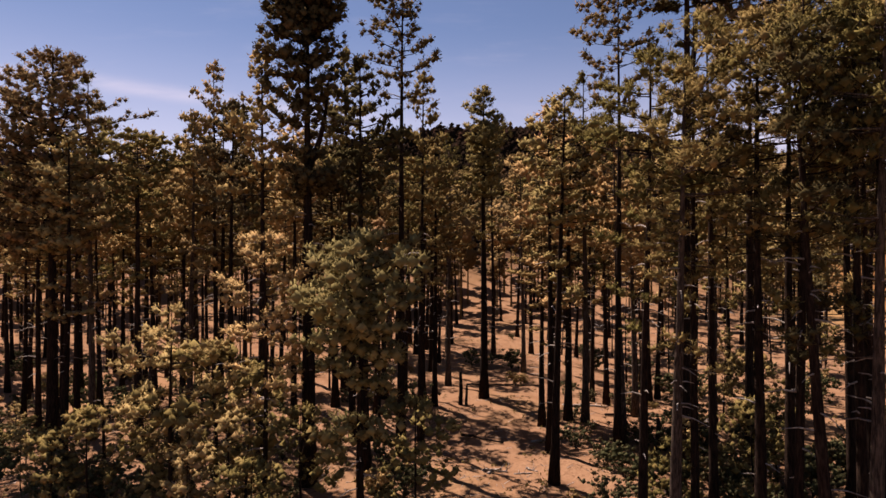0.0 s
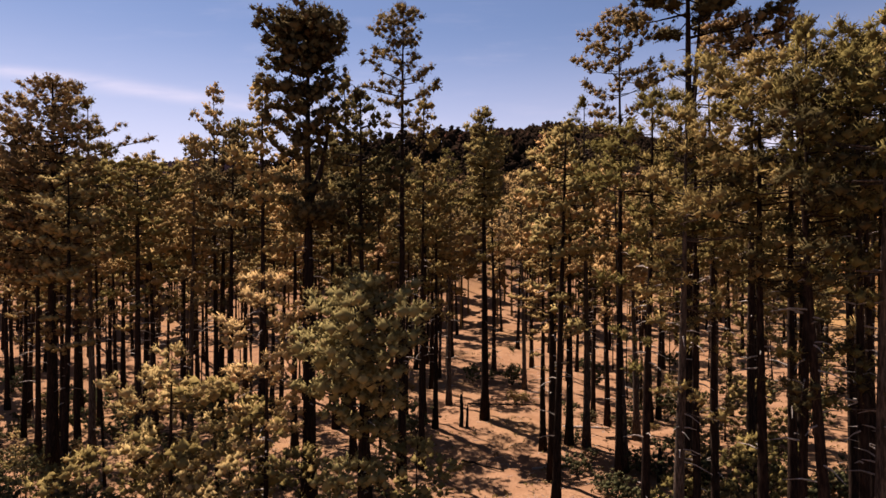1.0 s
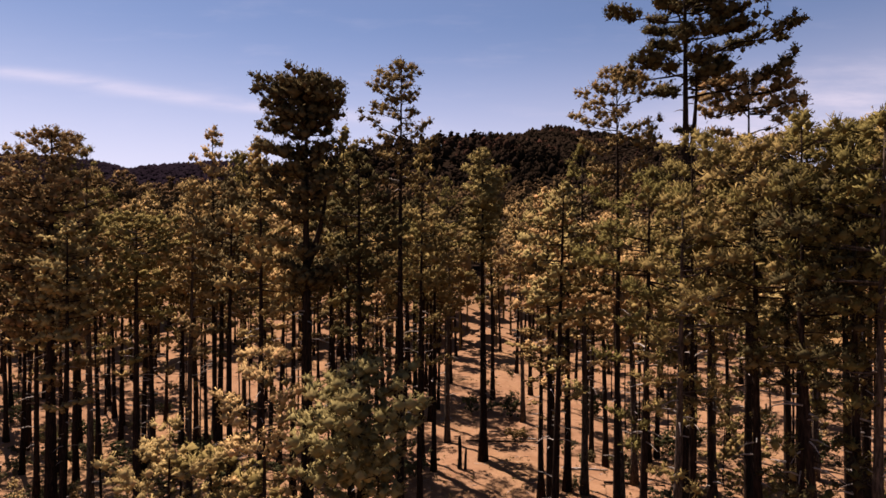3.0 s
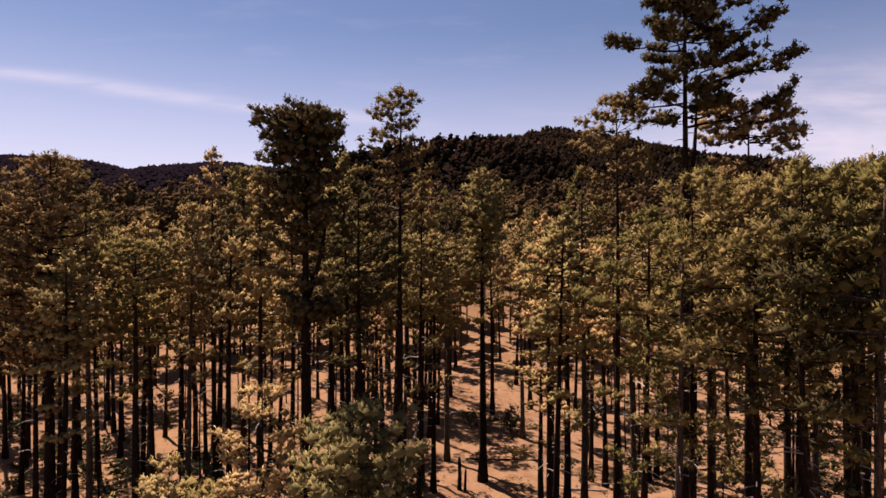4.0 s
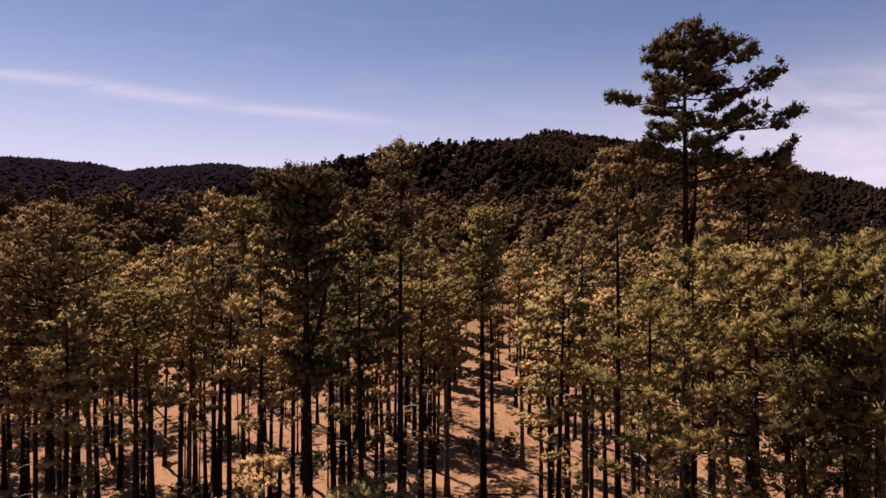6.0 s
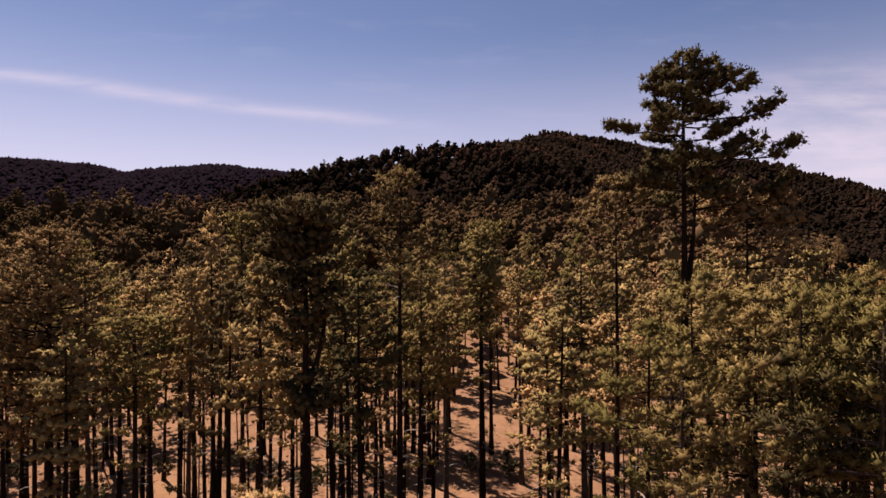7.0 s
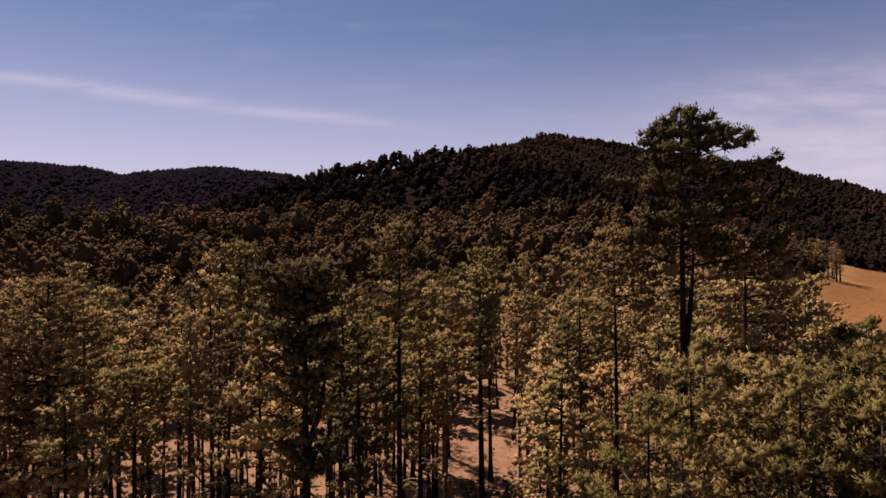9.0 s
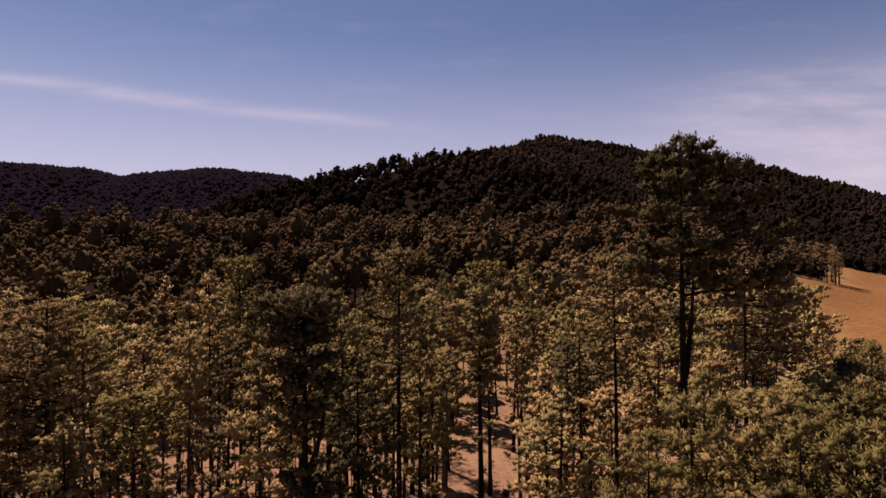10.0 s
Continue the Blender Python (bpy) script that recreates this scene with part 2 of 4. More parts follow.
OCTA_FACES = np.array([[0, 1, 4], [1, 2, 4], [2, 3, 4], [3, 0, 4], [1, 0, 5], [2, 1, 5], [3, 2, 5], [0, 3, 5]])


def tufts(heap, places, ways, sizes, blades, rng, width=0.10, core=0.56, hubs=None):
    """Round brushes of long needles: bundles that stand out all round the end of an upturned shoot, over a dense heart.
    Their normals follow the round form of the brush and of the cluster round its hub, as those of a dense mass of fine needles do."""
    places, ways, sizes = np.asarray(places, float), np.asarray(ways, float), np.asarray(sizes, float)
    if not len(places):
        return
    n = len(places)
    aim = unit(unit(ways) * 0.6 + [0, 0, 0.8])
    c = places + aim * (0.2 * sizes)[:, None]
    size = sizes[:, None, None]
    d = unit(unit(rng.normal(size=(n, blades, 3))) + 0.35 * aim[:, None])
    lean = unit(d + 0.55 * rng.normal(size=d.shape) + 0.35 * aim[:, None])
    root = c[:, None] + d * size * rng.uniform(0.25, 0.55, (n, blades, 1))
    tip = root + lean * size * rng.uniform(0.40, 0.68, (n, blades, 1))
    side = unit(np.cross(lean, d + 0.8 * rng.normal(size=d.shape)))
    w = width * size * rng.uniform(0.6, 1.25, (n, blades, 1)) * side
    fan = (np.arange(blades) % 3 != 0)[None, :, None]
    v = np.stack([np.where(fan, tip + w, root + w), np.where(fan, tip - w, root - w), np.where(fan, root, tip)], 2)
    face = np.cross(v[:, :, 1] - v[:, :, 0], v[:, :, 2] - v[:, :, 0])
    turned = ((face * d).sum(-1) < 0)[..., None, None]
    v = np.where(turned, v[:, :, ::-1], v).reshape(-1, 3)
    bulge = unit(unit(v - np.repeat(c, blades * 3, axis=0)) + [0, 0, 0.05])
    if hubs is not None:
        bulge = unit(bulge + 0.45 * unit(v - np.repeat(hubs, blades * 3, axis=0)))
    heap.add(v, np.arange(len(v)).reshape(-1, 3), bulge)
    if core:
        a = rng.uniform(0, 6.28, n)
        turn = np.stack([np.cos(a), -np.sin(a), 0 * a, np.sin(a), np.cos(a), 0 * a, 0 * a, 0 * a, 0 * a + 0.9], 1).reshape(n, 3, 3)
        o = np.einsum("nij,kj->nki", turn, OCTA) * (core * sizes)[:, None, None] * rng.uniform(0.8, 1.2, (n, 6, 1))
        v, bulge = (c[:, None] + o).reshape(-1, 3), unit(o).reshape(-1, 3)
        if hubs is not None:
            bulge = unit(bulge + 0.45 * unit(v - np.repeat(hubs, 6, axis=0)))
        heap.add(v, (OCTA_FACES[None] + 6 * np.arange(n)[:, None, None]).reshape(-1, 3), bulge)


def trunk_line(height, lean, bend, rng, n=11):
    s = np.linspace(0, 1, n)
    ph = rng.uniform(0, 6.28, 2)
    x = lean[0] * s + bend * np.sin(s * 4.3 + ph[0]) * s * (1.15 - s)
    y = lean[1] * s + bend * np.sin(s * 3.7 + ph[1]) * s * (1.15 - s)
    return np.stack([x, y, s * height - 0.25 * (s == 0)], 1)


def along(line, s):
    k = s * (len(line) - 1)
    i = min(int(k), len(line) - 2)
    return line[i] + (line[i + 1] - line[i]) * (k - i)


PROFILES = {
    "round": lambda q: max(0.12, (1 - abs(2 * q - 0.85) ** 2.2)) if q < 0.95 else 0.35,
    "dome": lambda q: (0.72 + 0.28 * math.sin(math.pi * min(1, q * 1.2))) * math.sqrt(max(0.03, 1 - (max(0, q - 0.3) / 0.72) ** 2.4)),
    "cone": lambda q: 0.22 + 0.78 * (1 - q) ** 0.8,
    "flat": lambda q: 0.45 + 0.6 * math.sin(min(1.0, q * 1.15) * 2.4) if q < 0.97 else 0.5,
}


def spaced(points, gap, rng):
    """Numbers of those points that keep at least that gap between them."""
    kept = np.zeros((0, 3))
    chosen = []
    for k in rng.permutation(len(points)):
        if not len(kept) or ((kept - points[k]) ** 2).sum(1).min() > gap * gap:
            kept = np.vstack([kept, points[k]])
            chosen.append(k)
    return chosen


def rounded(crown, line, base, height, radius, form):
    """The normals of a crown's tufts, turned partly after the crown's own round form."""
    v = np.concatenate(crown.v)
    k = np.clip(v[:, 2] / height, 0, 1) * (len(line) - 1)
    axis = np.stack([np.interp(k, np.arange(len(line)), line[:, n]) for n in (0, 1)], 1)
    out = np.concatenate([(v[:, :2] - axis) / radius, ((v[:, 2] - 0.5 * (base + height)) / (0.5 * (height - base)))[:, None]], 1)
    return unit(crown.normals() + form * unit(out))


def pine_meshes(seed, height, base, radius, girth, branches=60, twigs=4, tuft=0.36, blades=18, profile="round", lean=(0, 0), bend=0.25,
                dead=8, rise=0.2, needle=None, wood=None, sides=9, bare=0.35, fork=None, segments=5, apart=True, low=0, curl=0.22, width=0.10, lobes=None, tiers=None,
                foot=0.0, space=0.85, heart=0.0, core=0.56):
    """The meshes of one pine: trunk, limbs, crown and dead branches, with its foot at the origin. apart: each limb is a part of its own.
    low: how many sparse limbs hang below the crown. tiers: layers of limbs as (height above the datum, count, reach to +x, reach to -x), in place of branches.
    space: the least distance between two tufts, in tufts. heart: how large the dense masses are that fill the crown's inside, as a share of the limbs. core: the size of each tuft's dense inside."""
    rng = np.random.default_rng(seed)
    wood, needle = wood or BARK, needle or NEEDLES
    line = trunk_line(height, lean, bend, rng)
    trunk, crown, parts = Heap(), Heap(), []
    limbs, snags = [Heap()], [Heap()]
    s = np.linspace(0, 1, len(line))
    tube(trunk, line, girth * (1 - 0.90 * s ** 1.1) * (1 + 0.45 * np.exp(-s * 30)), sides, rng, 0.06)
    stems = [(line, 1.0)]
    if fork:
        # a second stem that leaves the trunk and climbs beside it
        start, end_at, push = fork
        p0 = along(line, start)
        side_line = np.stack([p0 + np.array(push) * (1 - (1 - k) ** 2) + np.array([0, 0, (end_at - start) * height]) * k for k in np.linspace(0, 1, 7)])
        tube(trunk, side_line, girth * 0.55 * (1 - 0.85 * np.linspace(0, 1, 7)), max(5, sides - 2), rng, 0.06)
        stems.append((side_line, 0.5))

    def squeeze(p):
        """Keeps shoots from growing far past the tip."""
        p = np.array(p, float)
        over = p[..., 2] - (height - 0.5)
        p[..., 2] = np.where(over > 0, height - 0.5 + over * 0.3, p[..., 2])
        return p

    limb_plan = []
    for stem, share in stems:
        z0, z1 = (base, height) if share == 1 else (stem[0, 2] + 0.4 * (stem[-1, 2] - stem[0, 2]), stem[-1, 2])
        count = int(branches * share) if not (tiers and share == 1) else 0
        groups = max(1, lobes if lobes and share == 1 else max(4, int(count / 3.6)))
        lobe_turn = [n * 2.39996 + rng.normal() * 0.35 for n in range(groups)]
        lobe_size = rng.uniform(0.72, 1.22, groups)
        for k in range(-low if share == 1 else 0, count):
            n = int(max(0, k) * groups / max(1, count))
            q = float(np.clip((n + 0.5 + rng.normal() * 0.32) / groups, 0.0, 0.99))
            z = z0 + (z1 - z0) * (q ** 0.92) if k >= 0 else z0 * rng.uniform(0.68, 1.0)
            az = lobe_turn[n] + rng.normal() * 0.5 if k >= 0 else k * 2.39996
            length = radius * share ** 0.5 * (PROFILES[profile](q) if k >= 0 else 0.7) * rng.uniform(0.70, 1.10) * (lobe_size[n] if k >= 0 else 1.0)
            limb_plan.append((stem, z, az, length, rise * (q - 0.4) * 2 + rng.normal() * 0.12, twigs if k >= 0 else max(2, twigs - 2)))
    for z, count, right, left in tiers or ():
        turn = rng.normal() * 0.18
        for k in range(count):
            az = turn + k * 2 * math.pi / count + rng.normal() * 0.22
            length = (0.5 * (right + left) + 0.5 * (right - left) * math.cos(az)) * rng.uniform(0.74, 1.10)
            limb_plan.append((line, z - foot + rng.normal() * 0.28, az, length, rise + rng.normal() * 0.10, twigs))

    places, ways, sizes, hubs, mass, mass_size = [], [], [], [], [], []
    for stem, z, az, length, up, count in limb_plan:
        p = along(stem, np.clip((z - stem[0, 2]) / (stem[-1, 2] - stem[0, 2]), 0, 0.995))
        out = np.array([math.cos(az), math.sin(az), 0.0])
        ts = np.linspace(0, 1, segments)
        pts = p + out * (length * ts)[:, None] + np.array([0, 0, 1.0]) * (length * (up * ts + curl * ts ** 2.2))[:, None]
        pts[1:] += rng.normal(size=(segments - 1, 3)) * 0.05 * length * ts[1:, None]
        pts = squeeze(pts)
        r0 = max(0.016, girth * 0.20 * min(1.0, length / radius))
        if apart and limbs[-1].n:
            limbs.append(Heap())
        tube(limbs[-1], pts, r0 * (1 - 0.82 * ts), 4, capped=False)
        if heart and length > 0.9:
            for f in (0.3, 0.58):
                mass.append(along(pts, f) + rng.normal(size=3) * 0.09 * length)
                mass_size.append(length * heart * rng.uniform(0.6, 0.95))
        places.append(pts[-1])
        ways.append(pts[-1] - pts[-2])
        sizes.append(tuft * rng.uniform(0.85, 1.2))
        for j in range(count):
            f = bare + (1 - bare) * (j + rng.uniform(0, 1)) / count
            o = along(pts, min(0.99, f))
            swing = az + (1 if j % 2 else -1) * rng.uniform(0.4, 1.25)
            reach = length * rng.uniform(0.14, 0.40) * (1.2 - 0.6 * f)
            e = squeeze(o + np.array([math.cos(swing) * reach, math.sin(swing) * reach, reach * rng.uniform(0.05, 0.6)]))
            if apart:
                tube(limbs[-1], [o, e], [r0 * 0.34, r0 * 0.12], 3, capped=False)
            places.append(e)
            ways.append(e - o + [0, 0, 0.5 * reach])
            sizes.append(tuft * rng.uniform(0.7, 1.25))
            places.append(o + (e - o) * 0.5 + rng.normal(size=3) * 0.1)
            ways.append(e - o + [0, 0, 0.9 * reach])
            sizes.append(tuft * rng.uniform(0.6, 0.95))
        hubs += [along(pts, 0.74) - [0, 0, 0.25]] * (len(places) - len(hubs))
    keep = spaced(np.array(places), space * tuft, rng)
    tufts(crown, np.array(places)[keep], np.array(ways)[keep], np.array(sizes)[keep], blades, rng, width, core, np.array(hubs)[keep])
    if mass:
        tufts(crown, mass, np.tile([0, 0, 1.0], (len(mass), 1)), mass_size, int(blades * 1.3), rng, width, 0.7)
    # the leading shoot
    tip = line[-1] + rng.normal(size=(5, 3)) * [0.3, 0.3, 0.2] - [0, 0, 0.3]
    tufts(crown, tip, np.tile([0, 0, 1.0], (5, 1)), np.full(5, tuft), blades, rng, width)
    for k in range(dead):
        p = along(line, rng.uniform(0.18, max(0.2, base / height * 1.05)))
        az, length = rng.uniform(0, 6.28), rng.uniform(0.5, 1.7) * min(1, girth / 0.25)
        e = p + np.array([math.cos(az) * length, math.sin(az) * length, rng.uniform(-0.35, 0.25) * length])
        if apart and snags[-1].n:
            snags.append(Heap())
        tube(snags[-1], [p, (p + e) / 2 + [0, 0, 0.08 * length], e], [0.050, 0.034, 0.012], 4, capped=False)
    parts = [("trunk", raw_mesh("trunk", *trunk.arrays(), wood, True)), ("crown", raw_mesh("crown", *crown.arrays(), needle, True, normals=rounded(crown, line, base, height, radius, 0.3 if tiers else 0.35)))]
    parts += [("limb" if apart else "branching", raw_mesh("limb", *h.arrays(), wood, True)) for h in limbs if h.n]
    parts += [("dead_branch" if apart else "dead_twigging", raw_mesh("dead_branch", *h.arrays(), DEADWOOD, True)) for h in snags if h.n]
    return parts


def stand(name, parts, x, y, label, category="pine tree", group="pines of the forest", turn=0.0, size=1.0, tall=1.0, tilt=(0, 0)):
    """A thing on the ground, with its meshes as parts."""
    ob = new(name)
    ob.empty_display_size = 0.5
    for part_name, me in parts:
        p = new(part_name, me)
        p.parent = ob
        if part_name in ("branching", "dead_twigging"):
            tagged(p, kind="stuff")
        if part_name.startswith("dead"):
            tagged(p, "pale leafless dead wood")
    ob.matrix_basis = Matrix.LocRotScale((x, y, float(land(x, y))), Euler((radians(tilt[0]), radians(tilt[1]), turn)), (size, size, size * tall))
    return tagged(ob, label, category, group)


def copy_to(ob, x, y, turn, size, tall=1.0, tilt=(0, 0)):
    was = ob.scale.copy()
    ob.scale = (1, 1, 1)
    c = copy_thing(ob, Matrix.LocRotScale((x, y, float(land(x, y))), Euler((radians(tilt[0]), radians(tilt[1]), turn)), (size, size, size * tall)))
    ob.scale = was
    return c


# ---- the land ----
def smooth(a, b, q):
    k = np.clip((q - a) / (b - a), 0, 1)
    return k * k * (3 - 2 * k)


RIDGE = [(-200, 575, 30), (-140, 566, 45), (-103, 566, 72), (-49, 568, 98), (9, 600, 116), (90, 850, 165), (160, 1080, 215), (229, 1250, 256), (304, 1250, 244),
         (418, 1250, 223), (565, 1200, 194), (647, 1150, 162), (719, 1100, 129), (800, 1050, 102), (1100, 1000, 55)]
FAR_RIDGE = [(-3600, 3000, 525), (-2600, 3000, 492), (-1980, 3000, 464), (-1740, 3000, 443), (-1510, 3000, 398), (-1330, 3000, 418), (-1060, 3000, 436),
             (-830, 3000, 410), (-660, 3000, 362), (-370, 3000, 255), (300, 3200, 160), (2500, 3200, 120)]


def ridge(x, y, line, spread, grow):
    best = np.zeros(np.broadcast(x, y).shape)
    for (ax, ay, az), (bx, by, bz) in zip(line, line[1:]):
        dx, dy = bx - ax, by - ay
        k = np.clip(((x - ax) * dx + (y - ay) * dy) / (dx * dx + dy * dy), 0, 1)
        z = az + (bz - az) * k
        d = np.hypot(x - ax - k * dx, y - ay - k * dy)
        best = np.maximum(best, z * np.exp(-(d / (spread + grow * z)) ** 2))
    return best


def land(x, y):
    """The ground's height."""
    x, y = np.asarray(x, float), np.asarray(y, float)
    z = -2.5 - 3.6 * np.exp(-((x + 50) / 26) ** 2 - ((y - 76) / 34) ** 2) - 1.6 * np.exp(-((x - 26) / 16) ** 2 - ((y - 86) / 22) ** 2)
    near = np.exp(-((x / 150) ** 2 + ((y - 60) / 120) ** 2))
    z = z + near * (0.32 * np.sin(x * 0.23 + 0.6) * np.cos(y * 0.19) + 0.14 * np.sin(x * 0.61 + y * 0.47) + 0.06 * np.sin(x * 1.7 - y * 1.3))
    climb = 16 * smooth(126, 225, y) + 19 * smooth(210, 330, y) + 10 * smooth(330, 520, y)
    z = z + climb * (1 - 0.86 * smooth(0.40, 0.58, x / np.maximum(y, 1.0)))
    z = z + 2.5 * smooth(200, 500, np.hypot(x, y)) * np.sin(x * 0.021) * np.cos(y * 0.017)
    hills = np.maximum(ridge(x, y, RIDGE, 120, 0.9), ridge(x, y, FAR_RIDGE, 250, 0.9))
    return np.maximum(z, hills - 20 * np.exp(-hills / 12))


def ground_sheet():
    k = np.linspace(-1, 1, 221)
    xs = 9 * k + 3600 * np.sign(k) * np.abs(k) ** 3.6 + 60 * k
    j = np.linspace(-0.45, 1, 241)
    ys = 60 + 130 * j + 4300 * np.sign(j) * np.abs(j) ** 3.4
    gx, gy = np.meshgrid(xs, ys)
    v = np.stack([gx, gy, land(gx, gy)], -1).reshape(-1, 3)
    n, m = len(xs), len(ys)
    i, q = np.meshgrid(np.arange(m - 1), np.arange(n - 1), indexing="ij")
    a = (i * n + q).ravel()
    f = np.stack([a, a + 1, a + n + 1, a + n], 1)
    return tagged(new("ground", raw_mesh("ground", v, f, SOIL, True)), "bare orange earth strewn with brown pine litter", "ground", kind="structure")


ground_sheet()

# ---- pines known one by one ----
def hero(x, y, top, label, name="pine_tree", **shape):
    """A pine of its own form whose tip stands at that height above the datum."""
    foot = float(land(x, y))
    return stand(name, pine_meshes(height=top - foot, base=shape.pop("base") - foot, foot=foot, **shape), x, y, label)


PLANTED = []


def note(x, y, r):
    PLANTED.append((x, y, r))


hero(-8.9, 40.8, 30.7, "tall pine with a dense dark crown standing over the forest", seed=11, base=17.0, radius=3.4, girth=0.50, twigs=9, tuft=0.44, needle=NEEDLES_SHADED,
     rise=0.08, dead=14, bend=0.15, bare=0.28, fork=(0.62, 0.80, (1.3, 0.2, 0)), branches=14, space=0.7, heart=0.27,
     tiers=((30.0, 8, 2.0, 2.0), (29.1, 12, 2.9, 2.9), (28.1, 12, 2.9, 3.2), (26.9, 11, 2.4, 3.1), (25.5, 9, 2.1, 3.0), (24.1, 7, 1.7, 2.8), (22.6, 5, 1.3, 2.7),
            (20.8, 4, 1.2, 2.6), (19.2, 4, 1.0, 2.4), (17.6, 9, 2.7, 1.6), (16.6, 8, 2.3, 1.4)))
hero(-3.2, 46.5, 33.4, "tall slender pine with a sparse ragged crown", seed=12, base=24.0, radius=3.0, girth=0.34, twigs=7, tuft=0.44, needle=NEEDLES_BROWN,
     rise=0.12, dead=16, bend=0.2, lean=(0.2, 0), bare=0.42, space=0.85,
     tiers=((32.8, 6, 0.9, 1.1), (31.8, 9, 1.2, 1.9), (30.6, 9, 1.2, 2.3), (29.2, 8, 1.3, 2.4), (27.6, 5, 2.4, 2.7), (25.8, 5, 2.6, 2.6), (24.2, 4, 1.5, 2.0)))
hero(17.0, 43.2, 41.0, "tallest pine with wide layered limbs and a forked stem", seed=13, base=30.5, radius=5.6, girth=0.50, twigs=22, tuft=0.48, needle=NEEDLES_SHADED,
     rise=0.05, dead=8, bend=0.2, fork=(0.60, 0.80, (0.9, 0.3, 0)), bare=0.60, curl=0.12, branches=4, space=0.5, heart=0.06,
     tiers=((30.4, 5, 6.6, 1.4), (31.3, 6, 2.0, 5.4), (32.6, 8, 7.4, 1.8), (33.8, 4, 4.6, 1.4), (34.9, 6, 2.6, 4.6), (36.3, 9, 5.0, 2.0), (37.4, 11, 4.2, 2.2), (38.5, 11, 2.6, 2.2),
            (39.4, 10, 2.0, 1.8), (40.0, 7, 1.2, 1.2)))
hero(13.0, 46.0, 32.8, "tall pine with an open brownish crown", seed=14, base=23.0, radius=4.0, girth=0.29, twigs=7, tuft=0.44, needle=NEEDLES_BROWN,
     rise=0.1, dead=14, bare=0.42, space=0.85,
     tiers=((32.2, 6, 1.5, 1.5), (31.0, 8, 2.6, 2.1), (29.6, 8, 3.0, 2.8), (28.0, 7, 2.9, 2.9), (26.4, 6, 2.6, 2.7), (24.8, 5, 2.1, 2.3), (23.0, 4, 1.8, 2.0)))
hero(22.1, 44.6, 31.7, "pine with long level limbs and dark clumped needles", seed=15, base=24.0, radius=3.9, girth=0.34, twigs=9, tuft=0.48, needle=NEEDLES_BROWN,
     rise=0.0, dead=12, curl=0.1, bare=0.45, space=0.8, heart=0.1,
     tiers=((31.3, 7, 2.3, 2.3), (30.4, 10, 3.4, 3.4), (29.3, 9, 3.5, 3.4), (27.6, 5, 4.0, 2.8), (26.0, 4, 4.4, 2.6), (24.2, 3, 3.0, 2.2)))
hero(-4.0, 30.2, 13.9, "young pine with a full rounded green crown", name="young_pine", seed=16, base=6.0, radius=3.4, girth=0.24, branches=66, twigs=6, lobes=30, tuft=0.50,
     needle=NEEDLES_YOUNG, rise=0.3, dead=10, low=10, bare=0.4, heart=0.2)
hero(-9.8, 34.0, 14.0, "young pine with a loose brownish crown", name="young_pine", seed=17, base=6.5, radius=2.7, girth=0.18, branches=38, twigs=6, tuft=0.40,
     profile="dome", needle=NEEDLES, rise=0.25, dead=12, low=8, bare=0.4)
hero(-15.2, 34.6, 9.8, "young pine with a bushy crown", name="young_pine", seed=18, base=0.0, radius=3.2, girth=0.15, branches=50, twigs=6, tuft=0.40, needle=NEEDLES, rise=0.35,
     dead=5, bare=0.4)
hero(-32.3, 51.2, 29.2, "tall pine with a broad domed crown", seed=19, base=12.5, radius=5.6, girth=0.50, branches=125, twigs=7, lobes=90, tuft=0.46, profile="dome",
     needle=NEEDLES_BROWN, rise=0.2, dead=14, low=8, bare=0.4, heart=0.12)
hero(4.2, 63.4, 29.4, "thick-stemmed pine with a dense oval crown beside bare earth", seed=20, base=18.5, radius=2.5, girth=0.42, branches=70, twigs=7, lobes=40, tuft=0.46,
     profile="dome", needle=NEEDLES, rise=0.15, dead=14, low=7, bare=0.3, heart=0.3)
for x, y, r in ((4.2, 63.4, 3), (-8.9, 40.8, 3), (-3.2, 46.5, 2.5), (17, 43.2, 3), (13.2, 46, 3), (22.1, 44.6, 3), (-4, 30.2, 4), (-9.8, 34, 3.5), (-15.4, 35, 3.5), (-32.3, 51.2, 4)):
    note(x, y, r)

